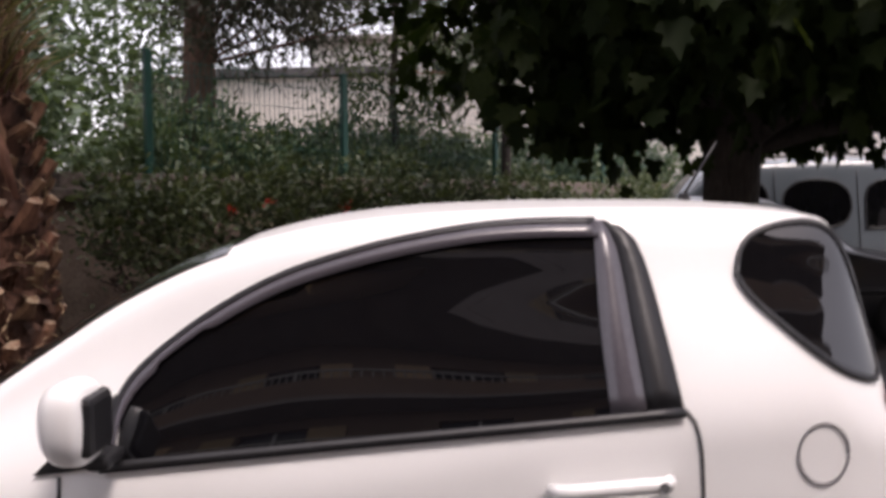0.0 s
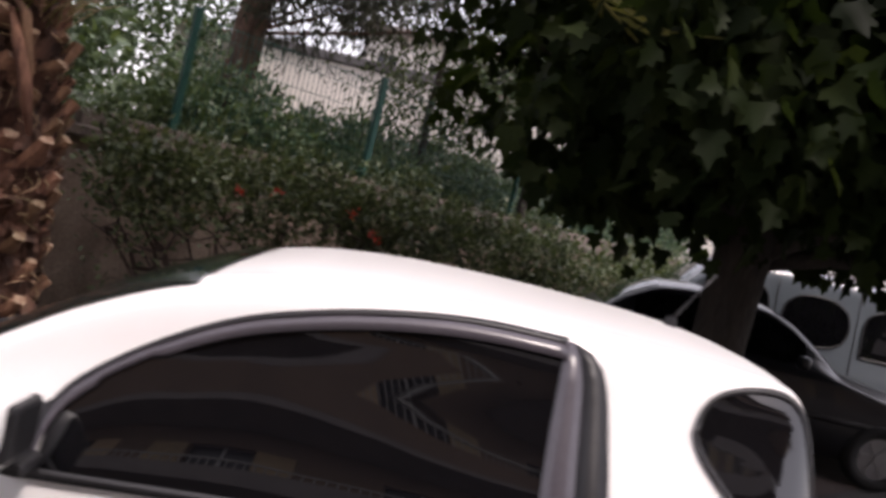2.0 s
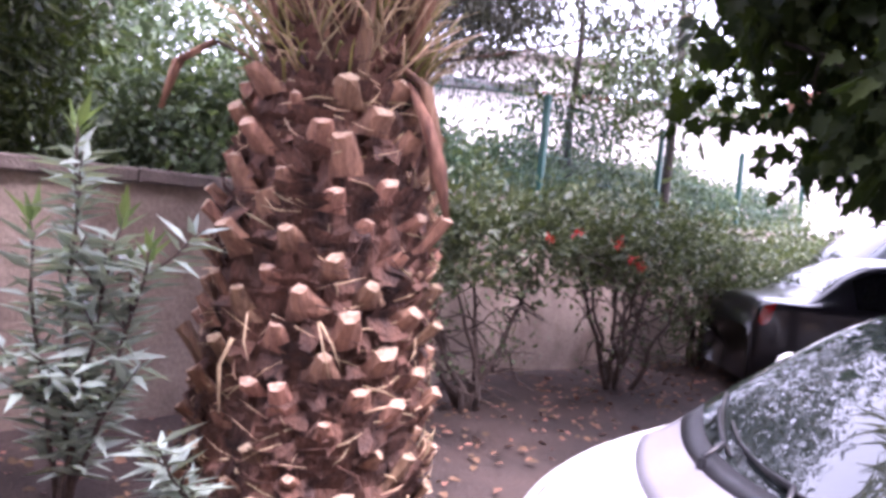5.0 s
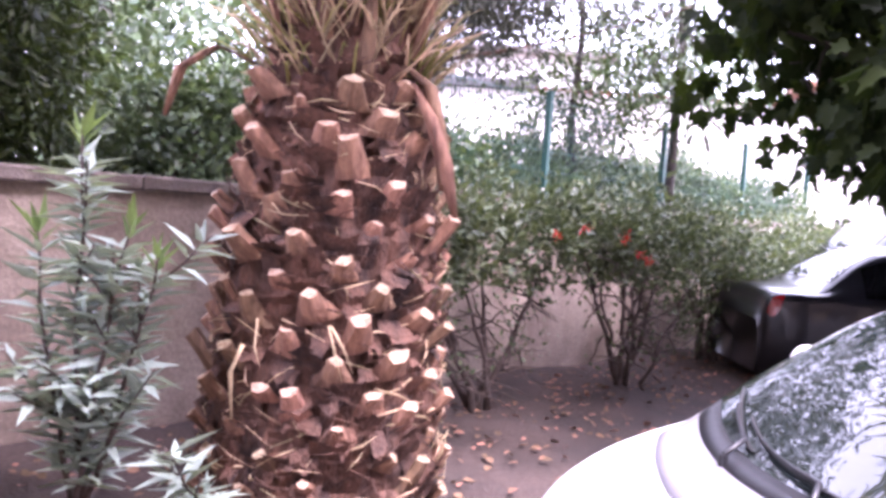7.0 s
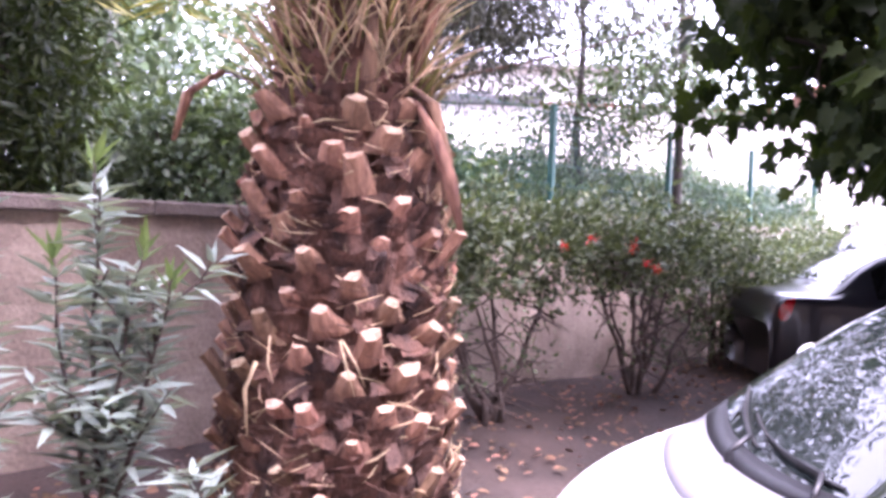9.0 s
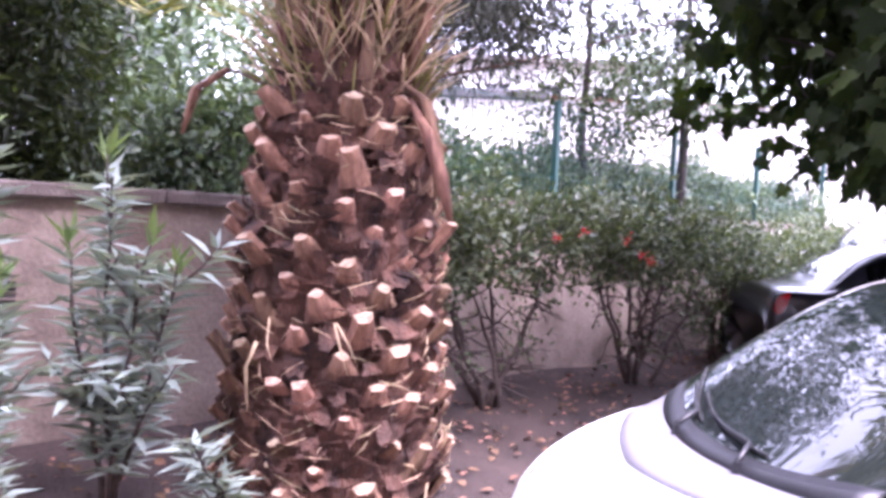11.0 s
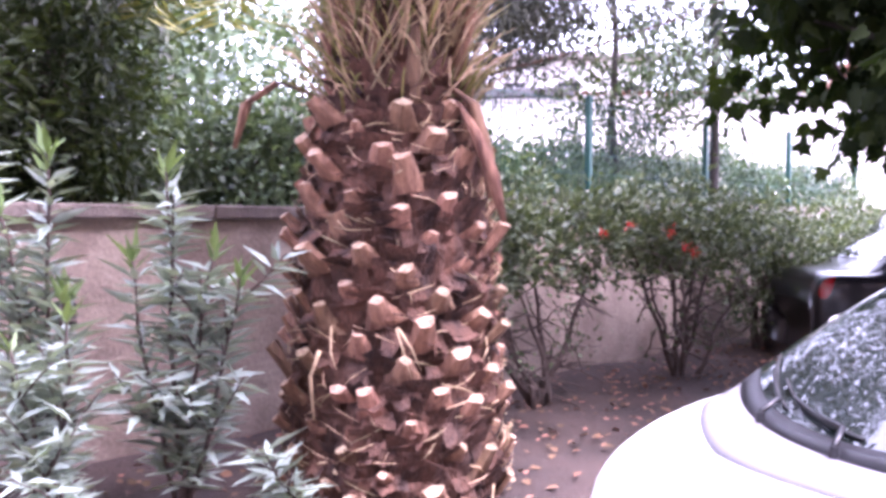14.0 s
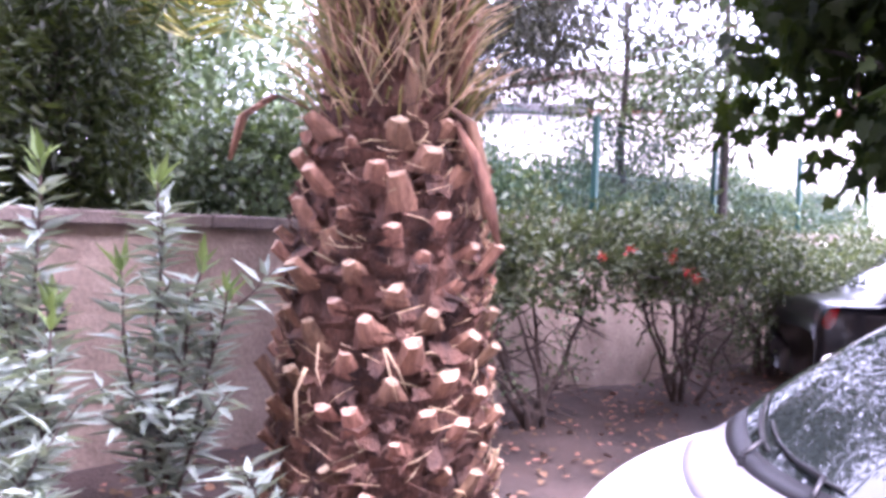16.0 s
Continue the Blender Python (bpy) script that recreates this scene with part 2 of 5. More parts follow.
def leaves(name, at, ahead, length, width, mat, parent=None, label="", shape="oval", fold=0.25, spread=0.35, flat=None, kind=""):
    """Many leaves in one mesh: places (n,3), ways (n,3), lengths."""
    at, ahead = np.asarray(at, float), np.asarray(ahead, float)
    n = len(at)
    outline = np.array(LEAF[shape])
    k = len(outline)
    ahead = ahead + rng.normal(0, spread, (n, 3))
    ahead /= np.linalg.norm(ahead, axis=1)[:, None] + 1e-9
    ref = rng.normal(0, 1, (n, 3)) if flat is None else np.tile(np.array([0, 0, 1.0]), (n, 1)) + rng.normal(0, flat, (n, 3))
    side = np.cross(ahead, ref)
    side /= np.linalg.norm(side, axis=1)[:, None] + 1e-9
    up = np.cross(side, ahead)
    L = length * rng.uniform(0.65, 1.25, n)
    W = L * width / length
    co = (at[:, None, :] + ahead[:, None, :] * (outline[None, :, 0:1] * L[:, None, None])
          + side[:, None, :] * (outline[None, :, 1:2] * W[:, None, None])
          + up[:, None, :] * (np.abs(outline[None, :, 1:2]) * fold * W[:, None, None]
                              - (outline[None, :, 0:1] ** 2) * 0.18 * L[:, None, None]))
    co = co.reshape(-1, 3)
    half = k // 2
    polys = [list(range(0, half + 1)), [0] + list(range(half, k))]
    loops = np.concatenate([np.array(polys[0]), np.array(polys[1])])
    all_loops = (np.arange(n)[:, None] * k + loops[None, :]).ravel()
    lens = np.tile(np.array([len(polys[0]), len(polys[1])]), n)
    me = bpy.data.meshes.new(name)
    me.vertices.add(len(co))
    me.vertices.foreach_set("co", co.ravel())
    me.loops.add(len(all_loops))
    me.loops.foreach_set("vertex_index", all_loops.astype(np.int32))
    me.polygons.add(len(lens))
    starts = np.concatenate([[0], np.cumsum(lens)[:-1]])
    me.polygons.foreach_set("loop_start", starts.astype(np.int32))
    me.polygons.foreach_set("loop_total", lens.astype(np.int32))
    me.materials.append(mat)
    me.update(calc_edges=True)
    me.validate()
    ob = new(name, me)
    if parent:
        ob.parent = parent
    if label:
        ob["label"] = label
    if kind:
        ob["kind"] = kind
    return ob


def clumps(n_clump, per, inside, spread, seed):
    """Leaf places in clumps; inside(r) gives one clump centre."""
    r = random.Random(seed)
    g = np.random.default_rng(seed)
    c = np.array([inside(r) for _ in range(n_clump)])
    size = g.uniform(0.55, 1.3, n_clump) * spread
    pts = np.repeat(c, per, axis=0) + g.normal(0, 1, (n_clump * per, 3)) * np.repeat(size, per)[:, None] * np.array([1, 1, 0.8])
    out = pts - np.repeat(c, per, axis=0)
    return pts, out


# ---- the ground and the wall ----
FAR = 1.13          # spacing along and behind the wall
WALL_A, WALL_D = Vector((-4.15, 5.16, 0)), Vector((0.65, 0.76, 0)).normalized()
WALL_N = Vector((-WALL_D.y, WALL_D.x, 0))          # points behind the wall, away from the cars


def on_wall(s, back=0.0, z=0.0):
    p = WALL_A + WALL_D * (s * FAR) + WALL_N * (back * FAR)
    return Vector((p.x, p.y, z))


def ground_sheet():
    n = 60
    xs = np.sign(np.linspace(-1, 1, n)) * np.abs(np.linspace(-1, 1, n)) ** 3 * 400
    V = [(x, y + 3, 0.012 * noise.noise((x * 0.7, y * 0.7, 0)) - 0.012 if abs(x) < 20 and abs(y) < 20 else -0.012) for y in xs for x in xs]
    F = [(j * n + i, j * n + i + 1, (j + 1) * n + i + 1, (j + 1) * n + i) for j in range(n - 1) for i in range(n - 1)]
    return tagged(link("ground", V, F, ASPHALT), "dark worn asphalt ground of a parking lane", "ground", kind="structure")


ground_sheet()


def soil_bed():
    V, F = [], []
    ns, nb = 90, 26
    for i in range(ns + 1):
        s = -9 + 22 * i / ns
        for j in range(nb + 1):
            t = j / nb
            p = on_wall(s, -3.6 * (1 - t) + 0.02 * t)
            edge = min(1, 6 * t)
            z = 0.012 + edge * (0.012 + 0.03 * noise.noise((p.x * 1.7, p.y * 1.7, 2)) + 0.015 * noise.noise((p.x * 6, p.y * 6, 5)) + 0.05 * t * t)
            V.append((p.x, p.y, z))
    for i in range(ns):
        for j in range(nb):
            a = i * (nb + 1) + j
            F.append((a, a + nb + 1, a + nb + 2, a + 1))
    return tagged(link("soil_bed", V, F, SOIL), "bare brown soil bed in front of the wall", "soil", kind="structure")


soil_bed()
WALL_H = 1.45
LEN_A, LEN_B = -9.0, 12.0


def wall():
    bm = bmesh.new()
    L = (LEN_B - LEN_A)
    got = bmesh.ops.create_grid(bm, x_segments=160, y_segments=14, size=0.5)
    for v in got["verts"]:
        s, z = LEN_A + (v.co.x + 0.5) * L, (v.co.y + 0.5) * (WALL_H + 0.3) - 0.3
        p = on_wall(s, -0.018 * noise.noise((s * 1.3, z * 1.6, 1)) - 0.008 * noise.noise((s * 5, z * 6, 4)), z)
        v.co = p
    a = on_wall((LEN_A + LEN_B) / 2, 0.16, WALL_H / 2 - 0.15)
    bmesh.ops.create_cube(bm, size=1.0, matrix=Matrix.Translation(a) @ Matrix.Rotation(math.atan2(WALL_D.y, WALL_D.x), 4, "Z") @ Matrix.Diagonal((L * FAR, 0.25, WALL_H + 0.29, 1)))
    ob = tagged(part("wall_north", bm, RENDERWALL, smooth=False), "low retaining wall of rough brown cement render", "wall", kind="structure")
    return ob


WALL = wall()


def copings():
    """Coping slabs along the wall's top, each a piece of its own."""
    turn = math.degrees(math.atan2(WALL_D.y, WALL_D.x))
    L = 1.05
    variants = []
    for k in range(3):
        bm = box((L - 0.008, 0.40, 0.085), bevel=0.012)
        for v in bm.verts:
            v.co += Vector((0, 1, 0)) * 0.006 * noise.noise(v.co * 9 + Vector((k, 0, 0))) + Vector((0, 0, 1)) * 0.004 * noise.noise(v.co * 7 + Vector((0, k, 0)))
        me = bpy.data.meshes.new("coping")
        bm.to_mesh(me)
        bm.free()
        me.materials.append(COPING)
        variants.append(me)
    i = 0
    s = LEN_A + L / 2 / FAR
    while s < LEN_B:
        ob = new("coping", variants[i % 3])
        ob.parent = WALL
        p = on_wall(s, 0.14, WALL_H + 0.043)
        ob.matrix_basis = pose(p.x, p.y, p.z, 0, random.Random(i).uniform(-0.25, 0.25), turn)
        s += L / FAR
        i += 1


def terrace():
    a, b = on_wall(LEN_A, 0.27), on_wall(LEN_B, 0.27)
    c, d = b + WALL_N * 40, a + WALL_N * 40
    n = 40
    V, F = [], []
    for i in range(n + 1):
        for j in range(n + 1):
            t = (j / n) ** 2
            p = a.lerp(b, i / n).lerp(d.lerp(c, i / n), t)
            V.append((p.x, p.y, WALL_H - 0.02 + 0.08 * noise.noise((p.x, p.y, 3)) * (t > 0)))
    for i in range(n):
        for j in range(n):
            q = i * (n + 1) + j
            F.append((q, q + 1, q + n + 2, q + n + 1))
    return tagged(link("terrace_ground", V, [f[::-1] for f in F], SOIL), "raised earth garden behind the retaining wall", "ground", kind="structure")


terrace()


def upper_kerb():
    """The low concrete kerb on which the fence stands, set back on the wall."""
    turn = math.degrees(math.atan2(WALL_D.y, WALL_D.x))
    p = on_wall(7.5, 0.42, WALL_H + 0.1)
    bm = box((13.0, 0.16, 0.24), (0, 0, 0), 0.012)
    ob = part("fence_kerb", bm, COPING)
    ob.matrix_world = pose(p.x, p.y, p.z, 0, 0, turn)
    tagged(ob, "low grey concrete kerb under the wire fence", "kerb", kind="structure")


upper_kerb()

# ---- white car ----
def smooth_interp(table):
    """Monotone-ish cubic through the table."""
    keys = sorted(table)
    vals = [table[k] for k in keys]
    d = [(vals[i + 1] - vals[i]) / (keys[i + 1] - keys[i]) for i in range(len(keys) - 1)]
    m = [d[0]] + [0 if d[i - 1] * d[i] <= 0 else 2 * d[i - 1] * d[i] / (d[i - 1] + d[i]) for i in range(1, len(d))] + [d[-1]]

    def f(u):
        if u <= keys[0]:
            return vals[0]
        if u >= keys[-1]:
            return vals[-1]
        i = max(j for j in range(len(keys)) if keys[j] <= u)
        i = min(i, len(keys) - 2)
        h = keys[i + 1] - keys[i]
        t = (u - keys[i]) / h
        return ((1 + 2 * t) * (1 - t) ** 2 * vals[i] + t * (1 - t) ** 2 * h * m[i]
                + t * t * (3 - 2 * t) * vals[i + 1] + t * t * (t - 1) * h * m[i + 1])
    return f


class Shell:
    """A car's outer skin: u along its length from the nose, v out from its middle, z up."""

    def __init__(self, height, width, roof, shoulder, drop, sill=0.2):
        self.h, self.w, self.r, self.b, self.e = (smooth_interp(t) for t in (height, width, roof, shoulder, drop))
        self.sill, self.length = sill, max(height)
        self.kept = {}

    def section(self, u):
        u = round(u, 4)
        if u in self.kept:
            return self.kept[u]
        H, W, R, B, E = self.h(u), self.w(u), self.r(u), self.b(u), self.e(u)
        s = self.sill
        B = min(B, H - 0.05)
        pts = [(W * 0.93, s), (W * 0.985, s + (B - s) * 0.22), (W, s + (B - s) * 0.5), (W * 0.992, s + (B - s) * 0.8), (W * 0.965, B),
               (R + (W * 0.965 - R) * 0.40, B + (H - E - B) * 0.62), (R, H - E), (R * 0.82, H - E * 0.42), (R * 0.5, H - E * 0.11), (0, H)]
        out = []
        for i in range(len(pts) - 1):
            p0, p1, p2 = pts[max(i - 1, 0)], pts[i], pts[i + 1]
            p3 = pts[i + 2] if i + 2 < len(pts) else (-pts[i][0], pts[i][1])
            for k in range(6):
                t = k / 6
                out.append(tuple(0.5 * (2 * p1[a] + (p2[a] - p0[a]) * t + (2 * p0[a] - 5 * p1[a] + 4 * p2[a] - p3[a]) * t * t
                                        + (3 * p1[a] - p0[a] - 3 * p2[a] + p3[a]) * t ** 3) for a in (0, 1)))
        out.append(pts[-1])
        self.kept[u] = out
        return out

    def side(self, u, z, off=0.0):
        """The point of the flank at u and height z, pushed outwards by off."""
        sec = self.section(u)
        zs = np.maximum.accumulate([p[1] for p in sec])
        vs = [p[0] for p in sec]
        v = float(np.interp(z, zs, vs))
        dv = (float(np.interp(z + 0.02, zs, vs)) - float(np.interp(z - 0.02, zs, vs))) / 0.04
        n = Vector((0, 1, -dv)).normalized()
        return Vector((u, v + off * n.y, z + off * n.z))

    def top(self, u, v, off=0.0):
        sec = self.section(u)[::-1]
        vs = np.maximum.accumulate([p[0] for p in sec])
        zs = [p[1] for p in sec]
        return Vector((u, v, float(np.interp(abs(v), vs, zs)) + off))

    def mesh(self, us):
        V, F = [], []
        for u in us:
            sec = self.section(u)
            ring = [(u, p[0], p[1]) for p in sec] + [(u, -p[0], p[1]) for p in sec[-2::-1]]
            V += ring
        n = len(ring)
        for i in range(len(us) - 1):
            for k in range(n - 1):
                F.append((i * n + k, i * n + k + 1, (i + 1) * n + k + 1, (i + 1) * n + k))
        F.append(tuple(range(n)))
        F.append(tuple((len(us) - 1) * n + k for k in range(n - 1, -1, -1)))
        return V, F


def patch(name, rows, mat, parent, label="", thick=0.004, closed=False):
    """A curved sheet from rows of points, given a real thickness by its rim."""
    n = len(rows[0])
    V = [p for r in rows for p in r]
    F = [(i * n + k, i * n + k + 1, (i + 1) * n + k + 1, (i + 1) * n + k) for i in range(len(rows) - 1) for k in range(n - 1)]
    ob = link(name, V, F, mat, parent, label)
    if thick:
        so = ob.modifiers.new("thick", "SOLIDIFY")
        so.thickness, so.offset = thick, 0.0
    return ob


WHITE = Shell(
    height={0.2: 0.42, 0.226: 0.52, 0.268: 0.60, 0.352: 0.68, 0.471: 0.745, 0.623: 0.80, 0.75: 0.845, 0.877: 0.925, 1.046: 1.04, 1.173: 1.125, 1.3: 1.205, 1.5: 1.295,
            1.75: 1.352, 2: 1.375, 2.3: 1.382, 2.6: 1.378, 2.78: 1.368, 2.874: 1.355, 2.917: 1.32, 2.967: 1.18, 3.032: 0.97, 3.09: 0.74, 3.133: 0.5},
    width={0.2: 0.50, 0.226: 0.57, 0.285: 0.66, 0.412: 0.745, 0.581: 0.80, 0.877: 0.835, 1.3: 0.84, 2.2: 0.84, 2.6: 0.83, 2.816: 0.80, 2.96: 0.75, 3.046: 0.70, 3.133: 0.58},
    roof={0.2: 0.36, 0.285: 0.48, 0.412: 0.57, 0.581: 0.64, 0.775: 0.69, 0.962: 0.70, 1.215: 0.67, 1.58: 0.63, 1.9: 0.615, 2.4: 0.605, 2.816: 0.58, 2.931: 0.56, 3.133: 0.48},
    shoulder={0.2: 0.36, 0.285: 0.52, 0.412: 0.62, 0.581: 0.70, 0.775: 0.76, 0.962: 0.80, 1.131: 0.83, 1.8: 0.88, 2.4: 0.95, 2.744: 0.97, 2.924: 0.90, 3.032: 0.75, 3.133: 0.42},
    drop={0.2: 0.05, 0.581: 0.055, 0.877: 0.05, 1.4: 0.042, 2.6: 0.042, 2.888: 0.045, 3.133: 0.05})
CAR_AT = pose(0.538, 2.07, 0, 0, 0, 5.5) @ pose(-2.468, 0.80, 0.0) @ Matrix.Diagonal((1, -1, 1, 1))


def wheel(parent, at, outward, radius=0.29):
    """A tyre with its rim, hub and spokes."""
    x, y, z = at
    V, F = [], []
    prof = [(0.62, -0.09), (0.93, -0.095), (1.0, -0.06), (1.0, 0.06), (0.93, 0.095), (0.62, 0.09)]
    seg = 28
    for k in range(seg):
        a = 2 * math.pi * k / seg
        for r, w in prof:
            V.append((x + radius * r * math.cos(a), y + w, z + radius * r * math.sin(a)))
    m = len(prof)
    for k in range(seg):
        for j in range(m):
            F.append((k * m + j, k * m + (j + 1) % m, ((k + 1) % seg) * m + (j + 1) % m, ((k + 1) % seg) * m + j))
    t = link("wheel", V, F, RUBBER, parent, "black rubber tyre on a grey wheel")
    bm = bmesh.new()
    bmesh.ops.create_cone(bm, cap_ends=True, segments=28, radius1=radius * 0.63, radius2=radius * 0.60, depth=0.15, matrix=pose(x, y, z, 90))
    bmesh.ops.create_cone(bm, cap_ends=True, segments=12, radius1=radius * 0.16, radius2=radius * 0.12, depth=0.20, matrix=pose(x, y, z, 90))
    for k in range(6):
        a = k * 60
        bmesh.ops.create_cube(bm, size=1, matrix=pose(x, y, z, 0, a, 0) @ pose(radius * 0.36, outward * 0.078, 0) @ Matrix.Diagonal((radius * 0.4, 0.02, 0.05, 1)))
    part("rim", bm, ALLOY, t)


def strip(shell, run, width, mat, name, parent, off=0.004, label=""):
    """A narrow band along a run of (u, z) on the flank."""
    rows = [[], []]
    for i, (u, z) in enumerate(run):
        a, b = run[max(i - 1, 0)], run[min(i + 1, len(run) - 1)]
        du, dz = b[0] - a[0], b[1] - a[1]
        L = math.hypot(du, dz) or 1
        nu, nz = -dz / L * width / 2, du / L * width / 2
        rows[0].append(shell.side(u + nu, z + nz, off))
        rows[1].append(shell.side(u - nu, z - nz, off))
    return patch(name, rows, mat, parent, label, thick=0.003)


def dense(run, n):
    """The run resampled evenly, with its corners rounded."""
    pts = np.array(run, float)
    for _ in range(2):
        q = [pts[0]]
        for a, b in zip(pts[:-1], pts[1:]):
            q += [a * 0.75 + b * 0.25, a * 0.25 + b * 0.75]
        pts = np.array(q + [pts[-1]])
    d = np.concatenate([[0], np.cumsum(np.linalg.norm(np.diff(pts, axis=0), axis=1))])
    s = np.linspace(0, d[-1], n)
    return [tuple(float(np.interp(x, d, pts[:, a])) for a in range(pts.shape[1])) for x in s]


def fill(shell, outline, mat, name, parent, off=0.006, label="", rings=7):
    """A pane on the flank inside a closed outline of (u, z)."""
    cu, cz = np.mean([p[0] for p in outline]), np.mean([p[1] for p in outline])
    rows = []
    for k in range(rings + 1):
        t = 1 - k / rings
        rows.append([shell.side(cu + (u - cu) * t, cz + (z - cz) * t, off) for u, z in outline + outline[:1]])
    return patch(name, rows, mat, parent, label, thick=0.0)


def white_car():
    car = empty("white_car", CAR_AT, "small white three-door hatchback with tinted side windows, parked", "car")
    S = WHITE
    us = sorted(set([round(x, 4) for x in np.concatenate([np.linspace(0.2, 0.31, 8), np.linspace(0.31, 2.78, 56), np.linspace(2.78, 3.133, 26)])]))
    V, F = S.mesh(us)
    link("body", V, F, PAINT, car)
    ztop = smooth_interp({1.32: 1.0, 1.45: 1.115, 1.62: 1.215, 1.8: 1.27, 1.97: 1.305, 2.14: 1.325, 2.31: 1.325, 2.37: 1.31})
    zlow = lambda u: 0.862 + (u - 1.32) * (0.945 - 0.862) / 1.14
    # door glass, its smoked wind deflector and the black pillar cover
    rows = [[S.side(u, zlow(u) + (ztop(u) - 0.006 - zlow(u)) * k / 12, 0.004) for u in np.linspace(1.33, 2.335, 36)] for k in range(13)]
    patch("door_window", rows, TINT, car, "dark tinted door glass", thick=0)
    arc = dense([(1.315, 0.89), (1.32, 1.0), (1.45, 1.115), (1.62, 1.215), (1.8, 1.27), (1.97, 1.305), (2.14, 1.325), (2.33, 1.325)], 46)
    inner = [(u + 0.012 if u < 1.4 else u, z - (0.036 if u > 1.5 else 0.026)) for u, z in arc]
    ob = patch("wind_deflector", [[S.side(u, z, 0.005) for u, z in arc], [S.side((u + a) / 2, (z + b) / 2, 0.011) for (u, z), (a, b) in zip(arc, inner)],
                                  [S.side(u, z, 0.013) for u, z in inner]], DEFLECT, car, "smoked grey plastic wind deflector", thick=0.003)
    strip(S, arc, 0.016, TRIM, "window_seal", car, 0.007)
    strip(S, [(u, zlow(u) - 0.006) for u in np.linspace(1.3, 2.47, 24)], 0.02, TRIM, "waist_seal", car, 0.010)
    left = dense([(2.335, 1.325), (2.33, 1.2), (2.325, 1.08), (2.33, 0.938)], 12)
    right = dense([(2.35, 1.325), (2.405, 1.305), (2.432, 1.235), (2.45, 1.1), (2.468, 0.948)], 12)
    mid = [((a[0] * 0.55 + b[0] * 0.45), a[1] * 0.55 + b[1] * 0.45) for a, b in zip(left, right)]
    patch("pillar_cover", [[S.side(u, z, 0.006) for u, z in mid], [S.side(u, z, 0.008) for u, z in right]], TRIM, car, "matt black door pillar cover", thick=0.004)
    patch("pillar_glass_edge", [[S.side(u - 0.012, z, 0.008) for u, z in left], [S.side(u, z, 0.010) for u, z in mid]], DEFLECT, car, "grey shiny end of the wind deflector", thick=0.004)
    # rear quarter window
    q = dense([(2.63, 1.205), (2.643, 1.255), (2.68, 1.292), (2.75, 1.312), (2.84, 1.318), (2.895, 1.292), (2.93, 1.18), (2.95, 1.08), (2.955, 0.975),
               (2.90, 0.98), (2.83, 1.005), (2.76, 1.055), (2.70, 1.11), (2.645, 1.165), (2.63, 1.205)], 44)[:-1]
    fill(S, q, TINT, "quarter_window", car, 0.006, "rounded dark rear quarter window")
    strip(S, q + q[:2], 0.012, TRIM, "quarter_seal", car, 0.008)
    # hatch glass and lamps
    rows = [[S.top(u, v, 0.006) + Vector((0.008, 0, 0)) for v in np.linspace(-0.5, 0.5, 15)] for u in np.linspace(2.93, 3.05, 9)]
    patch("rear_window", rows, TINT, car, "dark rear hatch glass", thick=0)
    lamp = dense([(2.95, 0.94), (2.98, 0.965), (3.01, 0.90), (3.05, 0.80), (3.05, 0.70), (3.01, 0.74), (2.97, 0.83), (2.95, 0.94)], 26)[:-1]
    fill(S, lamp, REDLAMP, "tail_lamp", car, 0.012, "red and clear tail lamp")
    # door shut lines, filler flap, handle
    strip(S, dense([(2.472, 0.945), (2.5, 0.91), (2.505, 0.75), (2.49, 0.5), (2.4, 0.28)], 24), 0.006, TRIM, "door_gap", car, 0.003)
    strip(S, dense([(1.22, 0.84), (1.23, 0.7), (1.23, 0.45), (1.26, 0.28)], 20), 0.006, TRIM, "door_gap", car, 0.003)
    cap = [(2.765 + 0.058 * math.cos(a), 0.845 + 0.062 * math.sin(a)) for a in np.linspace(0, 2 * math.pi, 40)]
    strip(S, cap, 0.004, COWLGREY, "filler_flap_gap", car, 0.003)
    cup = [(2.29 + 0.115 * math.cos(a), 0.79 + 0.045 * math.sin(a)) for a in np.linspace(0, 2 * math.pi, 30)][:-1]
    fill(S, cup, PAINT, "handle_cup", car, 0.004)
    runh = [S.side(u, 0.80 + 0.05 * (u - 2.2), 0.045 if 2.205 < u < 2.42 else 0.008) for u in np.linspace(2.19, 2.435, 14)]
    v, f = tube_data(runh, [0.010] + [0.016] * 12 + [0.010], 10)
    hd = link("door_handle", v, f, PAINT, car, "white pull handle with a lock")
    lk = S.side(2.405, 0.81, 0.062)
    bm = bmesh.new()
    bmesh.ops.create_cone(bm, cap_ends=True, segments=16, radius1=0.011, radius2=0.010, depth=0.012, matrix=pose(*lk, 90))
    part("key_lock", bm, CHROME, hd)
    # mirror
    for side in (1, -1):
        c = Vector((1.30, side * 0.915, 0.975))
        bm = bmesh.new()
        bmesh.ops.create_uvsphere(bm, u_segments=24, v_segments=16, radius=1.0)
        for p in bm.verts:
            x, y, z = p.co
            sgn = lambda a, e: math.copysign(abs(a) ** e, a)
            p.co = Vector((c.x + 0.060 * sgn(x, 0.75) * (1.0 if x < 0 else 0.6), c.y + 0.088 * sgn(y, 0.7), c.z + 0.082 * sgn(z, 0.75) + 0.012 * y))
        mir = part("mirror", bm, PAINT, car, "white mirror housing", smooth=True)
        bm = box((0.030, 0.125, 0.112), (c.x + 0.030, c.y, c.z), 0.014)
        part("mirror_glass", bm, TRIM, mir)
        bm = box((0.05, 0.10, 0.03), (c.x + 0.02, side * 0.84, 0.885), 0.012)
        part("mirror_foot", bm, TRIM, mir)
